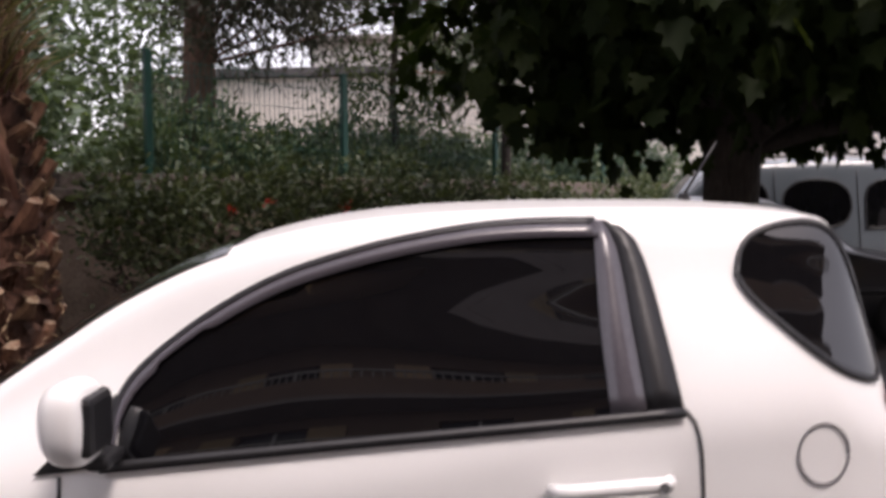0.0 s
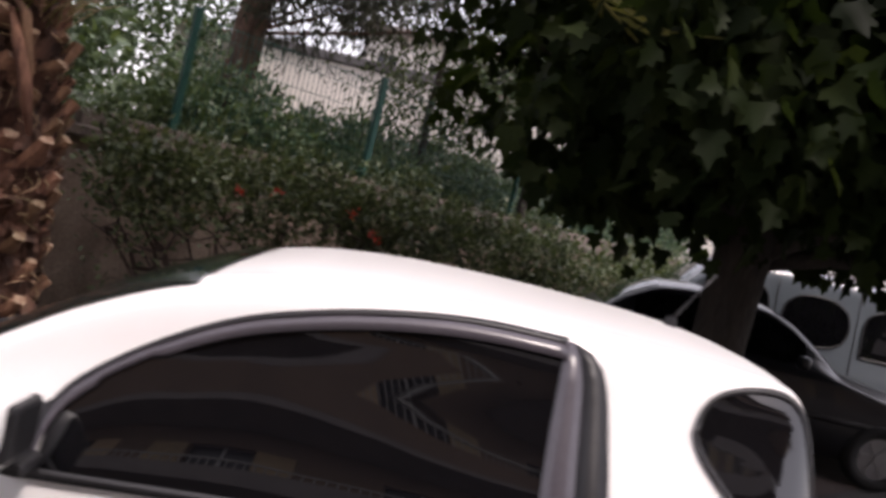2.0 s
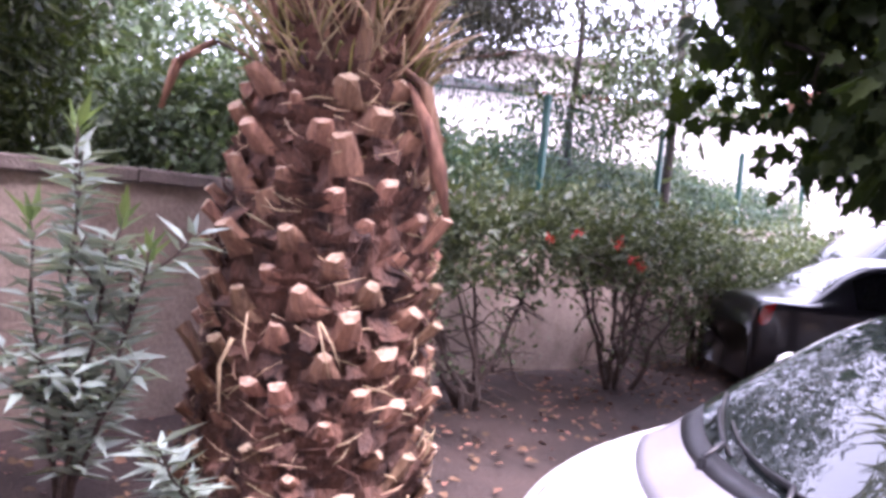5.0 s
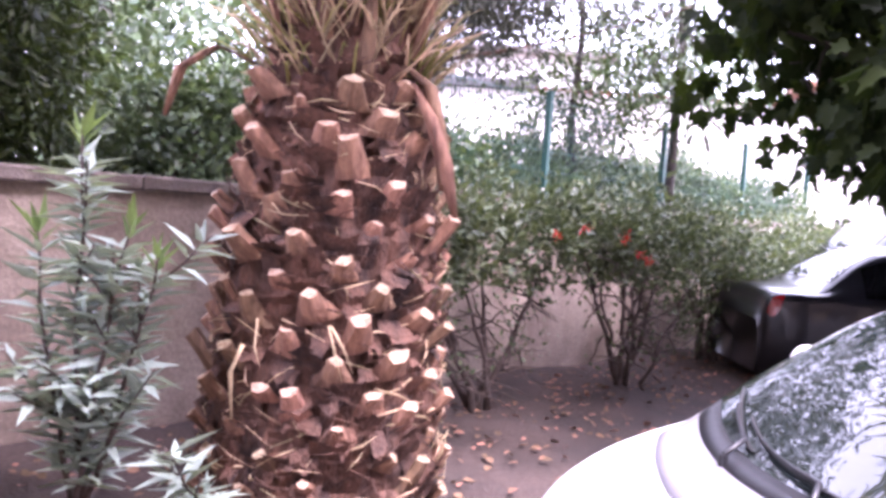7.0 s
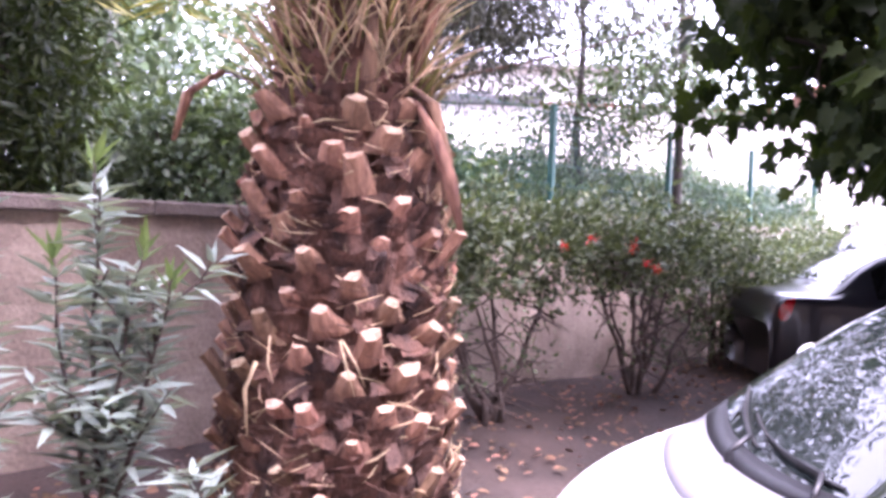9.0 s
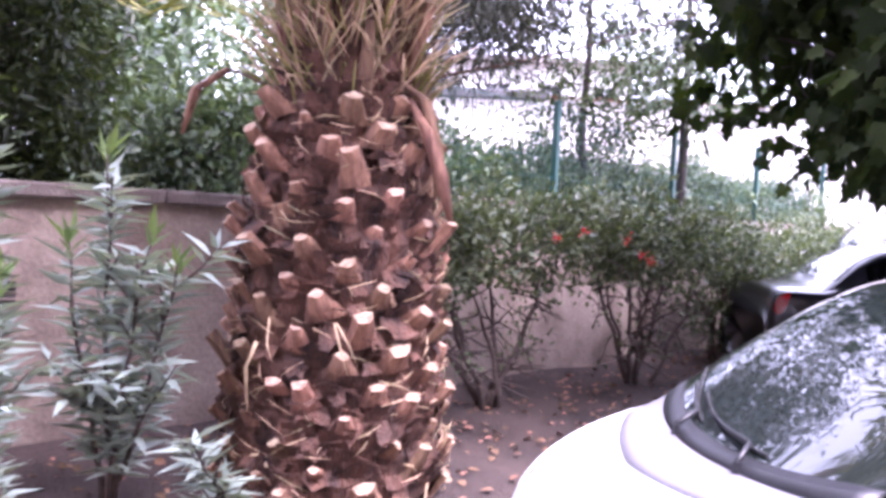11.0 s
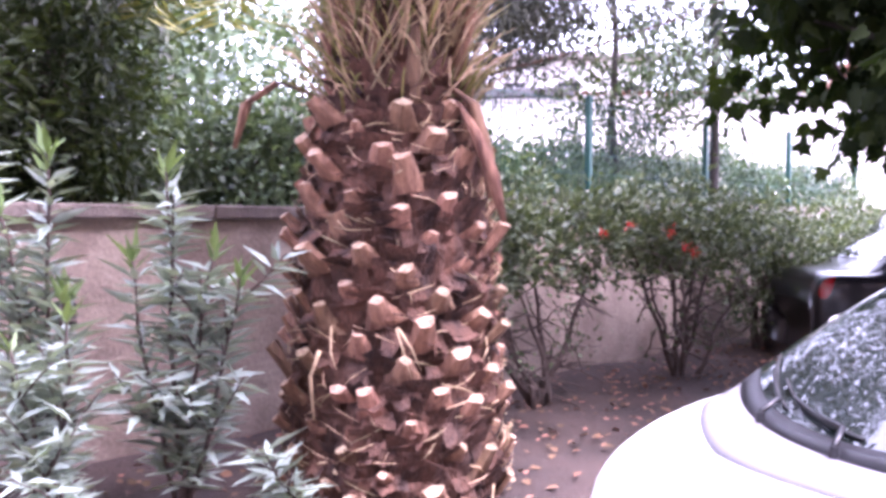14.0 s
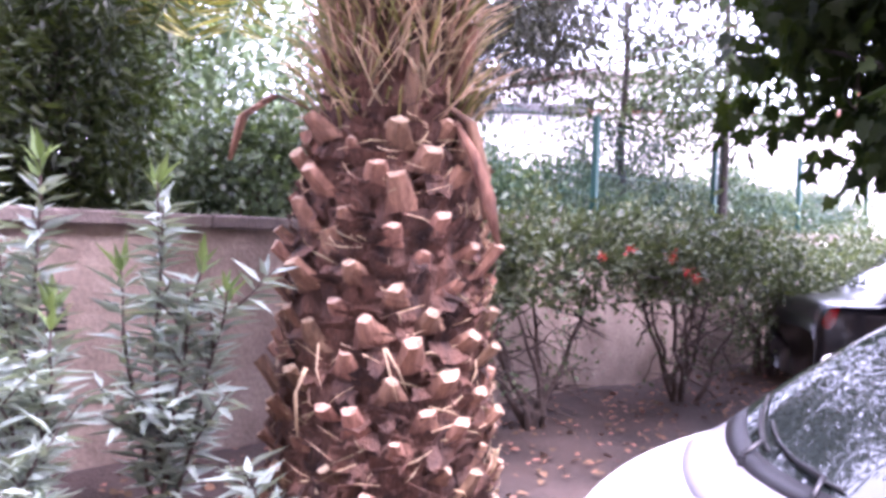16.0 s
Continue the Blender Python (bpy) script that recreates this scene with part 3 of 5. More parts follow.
        tri = [(1.17, 0.842), (1.315, 0.858), (1.318, 0.99), (1.25, 0.925)]
        rows = [[S.side(u, z, 0.007) for u, z in (tri[0], tri[1])], [S.side(u, z, 0.007) for u, z in (tri[3], tri[2])]]
        if side < 0:
            rows = [[Vector((p.x, -p.y, p.z)) for p in r] for r in rows]
        patch("mirror_triangle", rows, TRIM, car, thick=0.003)
    # windscreen, cowl and wipers
    vmax = lambda u: S.r(u) * 0.985
    base = lambda v: 0.71 + 0.16 * (v / 0.68) ** 2
    topu = lambda v: 1.56 - 0.04 * (v / 0.62) ** 2
    rows = []
    for k in range(15):
        row = []
        for w in np.linspace(-1, 1, 25):
            v0 = w * 0.655
            u = base(v0) + (topu(w * 0.60) - base(v0)) * k / 14
            row.append(S.top(u, w * (0.715 - 0.085 * k / 14), 0.006))
        rows.append(row)
    patch("windscreen", rows, SCREEN, car, "raked windscreen reflecting leaves and sky", thick=0)
    rows = []
    for k in range(7):
        rows.append([S.top(base(w * 0.655) - 0.22 * (1 - k / 6) * (1 - 0.2 * abs(w)), w * 0.655, 0.005) for w in np.linspace(-1, 1, 25)])
    patch("cowl", rows, COWLGREY, car, "grey plastic cowl below the windscreen", thick=0.003)
    strip_rows = [[S.top(base(w * 0.655) - d, w * 0.655, 0.009) for w in np.linspace(-1, 1, 25)] for d in (0.055, -0.012)]
    patch("screen_seal", strip_rows, TRIM, car, thick=0.003)
    for v0, v1 in ((0.30, -0.28), (-0.12, -0.56)):
        a = S.top(base(v0) - 0.05, v0, 0.02)
        bm = bmesh.new()
        bmesh.ops.create_cone(bm, cap_ends=True, segments=14, radius1=0.014, radius2=0.011, depth=0.03, matrix=Matrix.Translation(a))
        wp = part("wiper", bm, TRIM, car, "black windscreen wiper")
        arm = [a + Vector((0, 0, 0.015))] + [S.top(base(v0 + (v1 - v0) * t) + 0.05 * t + 0.02, v0 + (v1 - v0) * t, 0.035) for t in np.linspace(0.15, 0.75, 6)]
        v, f = tube_data(arm, [0.008] * 3 + [0.005] * 4, 8)
        link("arm", v, f, TRIM, wp)
        bl = [S.top(base(v0 + (v1 - v0) * t) + 0.03 + 0.05 * t, v0 + (v1 - v0) * t, 0.016) for t in np.linspace(0.02, 1.1, 12)]
        v, f = tube_data(bl, [0.005] * 12, 6)
        link("blade", v, f, RUBBER, wp)
    # bonnet shut line, headlamps
    for side in (1, -1):
        run = [S.top(u, side * (S.r(u) * 0.99), 0.003) for u in np.linspace(0.29, 0.60, 18)]
        v, f = tube_data(run, [0.003] * 18, 6)
        link("bonnet_gap", v, f, TRIM, car)
        hl = dense([(0.27, 0.49), (0.36, 0.59), (0.53, 0.67), (0.62, 0.69), (0.53, 0.58), (0.37, 0.50), (0.27, 0.49)], 24)[:-1]
        if side > 0:
            fill(S, hl, CLEARLAMP, "headlamp", car, 0.008, "clear headlamp")
        else:
            cu, cz = np.mean([p[0] for p in hl]), np.mean([p[1] for p in hl])
            rows = []
            for k in range(6):
                t = 1 - k / 5
                rows.append([Vector((p.x, -p.y, p.z)) for p in (S.side(cu + (u - cu) * t, cz + (z - cz) * t, 0.008) for u, z in hl + hl[:1])])
            patch("headlamp", rows, CLEARLAMP, car, "clear headlamp", thick=0)
    bm = bmesh.new()
    bmesh.ops.create_cone(bm, cap_ends=True, segments=12, radius1=0.022, radius2=0.014, depth=0.03, matrix=Matrix.Translation(S.top(2.75, -0.05, 0.012)))
    an = part("aerial", bm, TRIM, car, "thin black roof aerial")
    v, f = tube_data([S.top(2.75, -0.05, 0.02), S.top(2.75, -0.05, 0.02) + Vector((0.10, 0, 0.16))], [0.005, 0.003], 6)
    link("aerial_rod", v, f, TRIM, an)
    for u in (0.79, 2.74):
        for side in (1, -1):
            wheel(car, (u, side * 0.73, 0.27), side, 0.27)
    return car


white_car()

# ---- palm ----
PALM = Vector((-2.70, 4.70, -0.21))      # its foot is sunk in the soil


def palm_radius(z):
    return float(np.interp(z, [0, 0.3, 0.9, 1.3, 1.7, 1.95, 2.1, 2.6, 3.4, 4.2], [0.53, 0.515, 0.48, 0.455, 0.41, 0.355, 0.31, 0.34, 0.36, 0.31]))


def palm_tree():
    tree = empty("palm_tree", Matrix.Translation(PALM) @ Matrix.Scale(1.15, 4), "thick date palm trunk covered in cut leaf stubs", "palm tree")
    V, F = [], []
    seg, rows = 64, 80
    for j in range(rows + 1):
        z = -0.05 + 4.2 * j / rows
        for k in range(seg):
            a = 2 * math.pi * k / seg
            r = palm_radius(z) - 0.045 + 0.05 * noise.noise((math.cos(a) * 5, math.sin(a) * 5, z * 7)) + 0.03 * noise.noise((math.cos(a) * 14, math.sin(a) * 14, z * 16))
            V.append((r * math.cos(a), r * math.sin(a), z))
    for j in range(rows):
        for k in range(seg):
            F.append((j * seg + k, j * seg + (k + 1) % seg, (j + 1) * seg + (k + 1) % seg, (j + 1) * seg + k))
    link("trunk", V, F, PALMFIBRE, tree, "dark brown fibrous trunk", smooth=False)
    # cut leaf stubs, set in spirals: local x sideways, y outwards, z up
    shapes = []
    for k in range(7):
        r = random.Random(40 + k)
        bm = bmesh.new()
        w0, w1 = r.uniform(0.080, 0.105), r.uniform(0.030, 0.052)
        L = r.uniform(0.10, 0.17)
        out = r.uniform(0.45, 0.85)
        rings = []
        for t in (0.0, 0.35, 0.7, 1.0):
            w = w0 + (w1 - w0) * t ** 0.7
            d = 0.042 - 0.012 * t
            cy, cz = L * t * out, L * t
            pts = [(-w, -0.3 * d), (-w * 0.75, 0.55 * d), (0, d), (w * 0.75, 0.55 * d), (w, -0.3 * d), (0, -0.8 * d)]
            rings.append([bm.verts.new((x + r.uniform(-1, 1) * 0.005, cy + y + (r.uniform(-1, 1) * 0.004), cz - y * 0.55 * t - (0.02 * (x / w) * r.uniform(-0.6, 0.6) if t == 1 else 0))) for x, y in pts])
        for a, b in zip(rings[:-1], rings[1:]):
            for i in range(6):
                bm.faces.new((a[i], a[(i + 1) % 6], b[(i + 1) % 6], b[i]))
        cut = bm.faces.new(rings[-1])
        cut.material_index = 1
        bm.normal_update()
        bmesh.ops.recalc_face_normals(bm, faces=bm.faces)
        me = bpy.data.meshes.new("leaf_stub")
        bm.to_mesh(me)
        bm.free()
        me.materials.append(PALMSTUB)
        me.materials.append(PALMCUT)
        shapes.append(me)
    r = random.Random(3)
    step, n = 0.0117, 0
    while n * step < 1.93:
        z = 0.02 + n * step
        a = radians(-90 + STUB_PHASE - n * 137.508) + r.uniform(-0.05, 0.05)
        R = palm_radius(z) - 0.045
        ob = new("leaf_stub", shapes[r.randrange(7)])
        ob.parent = tree
        s = r.uniform(0.68, 1.14) * (0.88 if z < 0.75 else 1.0)
        ob.matrix_basis = (Matrix.Translation((R * math.cos(a), R * math.sin(a), z - 0.06 + r.uniform(-0.02, 0.02)))
                           @ Matrix.Rotation(a - math.pi / 2 + r.uniform(-0.2, 0.2), 4, "Z") @ pose(0, 0, 0, r.uniform(-20, 12), r.uniform(-18, 18), 0) @ Matrix.Scale(s, 4))
        n += 1
    # ragged fibre and straw round the stubs
    runs, dark = [], []
    for i in range(1100):
        z = r.uniform(0.0, 2.1)
        a = r.uniform(0, 2 * math.pi)
        R = palm_radius(z) - 0.01
        b = a + r.uniform(-0.42, 0.42)
        dz = r.uniform(-0.10, 0.09)
        p0, p1 = Vector((R * math.cos(a), R * math.sin(a), z)), Vector(((R + r.uniform(0, 0.05)) * math.cos(b), (R + r.uniform(0, 0.05)) * math.sin(b), z + dz))
        mid = (p0 + p1) / 2
        mid = Vector((mid.x * 1.03, mid.y * 1.03, mid.z + r.uniform(-0.01, 0.012)))
        w = r.uniform(0.0012, 0.0036)
        (runs if r.random() < 0.42 else dark).append(([p0, mid, p1], [w, w * 1.2, w * 0.3]))
    tubes("straw", runs, PALMSTRAW, tree, "loose straw-coloured fibres", seg=4)["kind"] = "stuff"
    tubes("fibre", dark, PALMFIBRE, tree, "dark hanging fibres", seg=4)["kind"] = "stuff"
    # torn sheath flaps
    V, F = [], []
    for i in range(620):
        z, a = r.uniform(0.0, 2.05), r.uniform(0, 2 * math.pi)
        R = palm_radius(z) - 0.03
        wide, tall, lean = r.uniform(0.04, 0.15), r.uniform(0.04, 0.12), r.uniform(0.02, 0.09)
        b = len(V)
        for k in range(4):
            t = k / 3 - 0.5
            aa = a + t * wide / R
            jag = r.uniform(0.4, 1.0)
            V.append((R * math.cos(aa), R * math.sin(aa), z))
            V.append(((R + lean * jag) * math.cos(aa), (R + lean * jag) * math.sin(aa), z + tall * jag * (1 if i % 3 else -1)))
        F += [(b + 2 * k, b + 2 * k + 2, b + 2 * k + 3, b + 2 * k + 1) for k in range(3)]
    link("sheath", V, F, PALMFIBRE, tree, "torn brown leaf sheaths", smooth=False)["kind"] = "stuff"
    # long pale needles on the trunk
    front = lambda ang, z, o: Vector(((palm_radius(z) + o) * math.sin(radians(ang)), -(palm_radius(z) + o) * math.cos(radians(ang)), z))
    needles = [([front(8, 1.0, 0.07), front(11, 0.9, 0.10), front(14, 0.80, 0.10)], [0.004, 0.004, 0.001]),
               ([front(9, 1.0, 0.07), front(14, 0.92, 0.10), front(18, 0.83, 0.09)], [0.004, 0.004, 0.001]),
               ([front(-22, 1.0, 0.05), front(-20, 0.9, 0.08), front(-17, 0.83, 0.08)], [0.004, 0.004, 0.001]),
               ([front(-27, 0.9, 0.06), front(-29, 0.8, 0.09), front(-28, 0.62, 0.07)], [0.010, 0.009, 0.004])]
    for run in needles:
        tubes("dry_needle", [run], PALMSTRAW, tree, "pale dry leaf spine", seg=5)
    # pruned leaf bases and short fronds above the neck
    bases, straws, greens = [], [], []
    for i in range(46):
        a = i * 2.399 + 0.3
        z = 1.88 + 0.022 * i
        R = palm_radius(z) - 0.06
        L = r.uniform(0.22, 0.40)
        o = r.uniform(0.10, 0.30)
        p = Vector((R * math.cos(a), R * math.sin(a), z))
        q = p + Vector((math.cos(a) * L * o, math.sin(a) * L * o, L))
        bases.append((p, q, r.uniform(0.028, 0.042)))
    for p, q, w in bases:
        v, f = tube_data([p, p.lerp(q, 0.5) + Vector((0, 0, 0.01)), q], [w, w * 0.8, w * 0.6], 6)
        link("leaf_base", v, f, [PALMSTUB, PALMCUT], tree, smooth=False, which=[0] * 12 + [1, 1])
    for i in range(820):
        a = r.uniform(0, 2 * math.pi)
        z = r.uniform(1.88, 2.75)
        R = palm_radius(z) - 0.03
        L = r.uniform(0.12, 0.42)
        o, sw = r.uniform(0.3, 1.3), r.uniform(-1.2, 1.2)
        p = Vector((R * math.cos(a), R * math.sin(a), z))
        d = Vector((math.cos(a) * o - math.sin(a) * sw, math.sin(a) * o + math.cos(a) * sw, 1.0)).normalized()
        w = r.uniform(0.003, 0.007)
        q = p + d * L
        (straws if r.random() < 0.68 else greens).append(([p, p.lerp(q, 0.55) + Vector((0, 0, 0.02)), q - Vector((0, 0, 0.03 * o))], [w, w, w * 0.25]))
    tubes("dry_spine", straws, PALMSTRAW, tree, "pale straw-coloured leaf spines", seg=4)["kind"] = "stuff"
    tubes("green_spine", greens, PALMGREEN, tree, "olive green young leaf spines", seg=4)["kind"] = "stuff"
    # crown of long fronds, high above the neck
    for i in range(34):
        a = i * 2.399
        rise = 0.25 + 0.75 * (i % 7) / 6
        base = Vector((0.26 * math.cos(a), 0.26 * math.sin(a), 2.75 + 0.03 * i))
        run = []
        for k in range(11):
            t = k / 10
            reach = 2.6 * t
            run.append(base + Vector((math.cos(a) * reach * (1.15 - 0.55 * rise), math.sin(a) * reach * (1.15 - 0.55 * rise), 2.5 * rise * t + 0.75 * t - 1.7 * t * t)))
        v, f = tube_data(run, [0.03 * (1 - 0.85 * k / 10) for k in range(11)], 6)
        fr = link("frond", v, f, PALMGREEN, tree, "arching green feather frond" if i == 0 else "")
        at, way = [], []
        for k in range(120):
            t = 0.12 + 0.86 * (k // 2) / 60
            i0 = min(int(t * 10), 9)
            p = run[i0].lerp(run[i0 + 1], t * 10 - i0)
            d = (run[i0 + 1] - run[i0]).normalized()
            sd = d.cross(Vector((0, 0, 1))).normalized() * (1 if k % 2 else -1)
            at.append(p)
            way.append(sd * 0.8 + d * 0.75 + Vector((0, 0, 0.2)))
        leaves("feather", at, way, 0.42, 0.028, PALMGREEN, fr, shape="lance", spread=0.06)
    # hanging dry strips at the neck
    strips = [([(-0.30, -0.26, 1.96), (-0.46, -0.30, 2.02), (-0.60, -0.30, 1.93), (-0.66, -0.28, 1.74)], [0.010, 0.016, 0.018, 0.006]),
              ([(0.30, -0.26, 1.93), (0.38, -0.30, 1.80), (0.45, -0.29, 1.62), (0.50, -0.27, 1.42)], [0.010, 0.020, 0.024, 0.008]),
              ([(0.26, -0.24, 2.0), (0.37, -0.27, 1.92), (0.43, -0.27, 1.70), (0.44, -0.26, 1.52)], [0.012, 0.02, 0.022, 0.008])]
    for pts, ws in strips:
        run = [Vector(p) for p in pts]
        V, F = [], []
        for p, w in zip(run, ws):
            V += [p + Vector((-1.25 * w, 0.01, 0)), p + Vector((0, -0.012, 0)), p + Vector((1.25 * w, 0.01, 0))]
        for k in range(len(run) - 1):
            F += [(3 * k, 3 * k + 1, 3 * k + 4, 3 * k + 3), (3 * k + 1, 3 * k + 2, 3 * k + 5, 3 * k + 4)]
        ob = link("dry_strip", V, F, PALMSTUB, tree, "hanging dry brown leaf strip")
        so = ob.modifiers.new("thick", "SOLIDIFY")
        so.thickness = 0.004
    return tree


STUB_PHASE = 0.0
palm_tree()


# ---- oleanders ----
def oleander(at, stems, seed, label, leaf_len=0.175, group="oleanders"):
    """A shrub of several stems with whorls of long leaves."""
    r = random.Random(seed)
    ob = empty("oleander_shrub", Matrix.Translation(at), label, "shrub", group)
    P, W, PY, WY = [], [], [], []
    for tip in stems:
        run = wander((r.uniform(-0.05, 0.05), r.uniform(-0.05, 0.05), -0.02), tip, 8, 0.02, r.random())
        tubes("stem", [(run, [0.014 - 0.001 * k for k in range(9)])], TWIG, ob)
        ends = [(run, 1.0)]
        for b in range(5 if tip[2] > 0.7 else 1):
            t = r.uniform(0.35, 0.88)
            p = run[int(t * 8)]
            q = p + Vector((r.uniform(-0.22, 0.22), r.uniform(-0.2, 0.1), r.uniform(0.12, 0.28)))
            br = wander(p, q, 4, 0.01, r.random())
            tubes("twig", [(br, [0.007, 0.006, 0.005, 0.004, 0.003])], TWIG, ob)
            ends.append((br, 0.8))
        for br, size in ends:
            m = len(br) - 1
            L = sum((br[k + 1] - br[k]).length for k in range(m))
            count = int(L / 0.046)
            for k in range(count):
                t = 0.16 + 0.84 * k / count if br is run else k / count
                i0 = min(int(t * m), m - 1)
                p = br[i0].lerp(br[i0 + 1], t * m - i0)
                d = (br[i0 + 1] - br[i0]).normalized()
                for j in range(3):
                    a = k * 1.05 + j * 2.094
                    out = Vector((math.cos(a), math.sin(a), 0))
                    top = t > 0.93
                    (PY if top else P).append(p)
                    (WY if top else W).append(out * (0.45 if top else 0.9) + d * (0.9 if top else 0.45))
    leaves("foliage", P, W, leaf_len, leaf_len * 0.22, OLEANDERLEAF, ob, "long grey-green leaves", shape="lance", spread=0.22, flat=0.4, fold=0.35)
    if PY:
        leaves("young_foliage", PY, WY, leaf_len * 0.9, leaf_len * 0.22, OLEANDERYOUNG, ob, "fresh light green tips", shape="lance", spread=0.12, flat=0.4, fold=0.3)
    return ob


oleander((-3.60, 4.05, 0.02), [(-0.04, -0.08, 1.66), (0.30, -0.10, 1.18), (-0.22, -0.05, 1.25), (0.2, -0.08, 1.3)], 11, "tall grey-green oleander shrub with a pale young tip")
oleander((-4.32, 4.1, 0.02), [(0.10, -0.1, 1.75), (-0.15, -0.1, 1.5), (0.2, -0.1, 1.1), (-0.3, 0.0, 1.9)], 12, "tall leafy oleander shrub against the wall")
oleander((-3.72, 3.45, 0.02), [(-0.16, -0.06, 0.40), (-0.02, -0.05, 0.30), (-0.3, 0.05, 0.5)], 13, "low oleander shoots with broad pale leaves")
oleander((-3.08, 3.85, 0.02), [(0.05, -0.04, 0.32), (0.1, 0.02, 0.26)], 14, "low oleander shoots beside the palm trunk")
oleander((-4.02, 3.7, 0.02), [(-0.15, -0.1, 0.9), (0.0, 0.1, 1.0)], 15, "oleander shrub with drooping grey-green leaves")


# ---- flowering shrubs along the wall ----
def wall_shrub(s, back, half, seed, label, z0=0.98, z1=1.6, dense_n=170, per=34, flowers=0):
    """A clipped shrub: crooked stems, twigs, leaf canopy and a few blooms."""
    r = random.Random(seed)
    c = on_wall(s, back)
    ob = empty("wall_shrub", Matrix.Translation((c.x, c.y, 0.03)), label, "shrub", "shrubs along the wall")
    D, N = WALL_D, WALL_N
    for k in range(8):
        tip = D * r.uniform(-half * 0.9, half * 0.8) + N * r.uniform(-0.25, 0.25) + Vector((0, 0, r.uniform(0.85, 1.2)))
        base = D * r.uniform(-0.14, 0.14) + N * r.uniform(-0.08, 0.08)
        run = wander(base, tip, 7, 0.045, r.random())
        tubes("stem", [(run, [0.026 - 0.0025 * i for i in range(8)])], TWIG, ob, seg=7)
        twigs = []
        for j in range(11):
            p = run[r.randrange(2, 8)]
            q = p + D * r.uniform(-0.6, 0.6) + N * r.uniform(-0.3, 0.2) + Vector((0, 0, r.uniform(-0.3, 0.3)))
            twigs.append((wander(p, q, 5, 0.03, r.random()), [0.009, 0.008, 0.007, 0.005, 0.004, 0.002]))
        tubes("twig_tangle", twigs, TWIG, ob, "thin bare crooked twigs", seg=5)["kind"] = "stuff"

    def inside(rr):
        t = rr.uniform(-1, 1)
        h = rr.random() ** 0.6
        lump = 0.12 * math.sin(t * 7 + seed) + 0.06 * math.sin(t * 17 + seed * 2)
        p = D * (t * half) + N * (rr.uniform(-0.42, 0.38) * (1 - 0.3 * abs(t))) + Vector((0, 0, z0 + (z1 + lump - 0.12 * t * t - z0) * h - 0.08))
        return tuple(p)
    pts, out = clumps(dense_n, per, inside, 0.085, seed)
    way = out + np.array([0, 0, 0.06]) + np.array(WALL_N) * -0.02
    leaves("foliage", pts, way, 0.058, 0.032, HEDGELEAF, ob, "small glossy green leaves", shape="oval", spread=0.04, flat=0.9)
    # sparse leaves lower down among the stems
    low = [tuple(D * r.uniform(-half, half) + N * r.uniform(-0.3, 0.2) + Vector((0, 0, r.uniform(0.25, z0 + 0.2)))) for _ in range(45)]
    pl = np.repeat(np.array(low), 9, axis=0)
    pl = pl + rng.normal(0, 0.06, pl.shape)
    leaves("low_foliage", pl, rng.normal(0, 1, pl.shape), 0.045, 0.024, HEDGELEAF, ob, shape="oval", flat=0.9)
    for k in range(flowers):
        p = D * r.uniform(-half * 0.8, half * 0.8) + N * r.uniform(-0.5, -0.4) + Vector((0, 0, r.uniform(1.05, 1.34)))
        bloom(p, ob)
    return ob


def bloom(p, parent):
    pts = np.tile(np.array(p), (26, 1)) + rng.normal(0, 0.016, (26, 3))
    leaves("flower", pts, rng.normal(0, 1, (26, 3)) + np.array([0, 0, 0.4]), 0.026, 0.013, FLOWER, parent, "red-orange blossom cluster", shape="oval", kind="stuff")


SHRUB_A = wall_shrub(2.35, -0.62, 0.95, 21, "clipped green shrub with crooked stems and red flowers", flowers=0, z1=1.68)
SHRUB_B = wall_shrub(4.05, -0.72, 0.95, 22, "clipped green shrub with bare crooked trunks", flowers=0, z1=1.70)
SHRUB_C = wall_shrub(7.9, -0.55, 1.0, 23, "dense rounded dark green hedge shrub", z0=0.3, z1=1.66, dense_n=240, flowers=0)
SHRUB_D = wall_shrub(10.1, -0.55, 1.2, 24, "rounded hedge shrub with orange flowers", z0=0.3, z1=1.6, dense_n=210, flowers=3)
SHRUB_E = wall_shrub(6.0, -0.5, 0.75, 25, "dense dark green shrub by the wall", z0=0.45, z1=1.62, dense_n=190)
for thing, places in ((SHRUB_A, [(-1.50, 5.84, 1.36), (-1.30, 6.04, 1.40)]), (SHRUB_B, [(-0.90, 6.80, 1.36), (-0.70, 6.92, 1.20), (-0.76, 6.97, 1.24)])):
    for p in places:
        bloom(Vector(p) - thing.matrix_world.translation, thing)


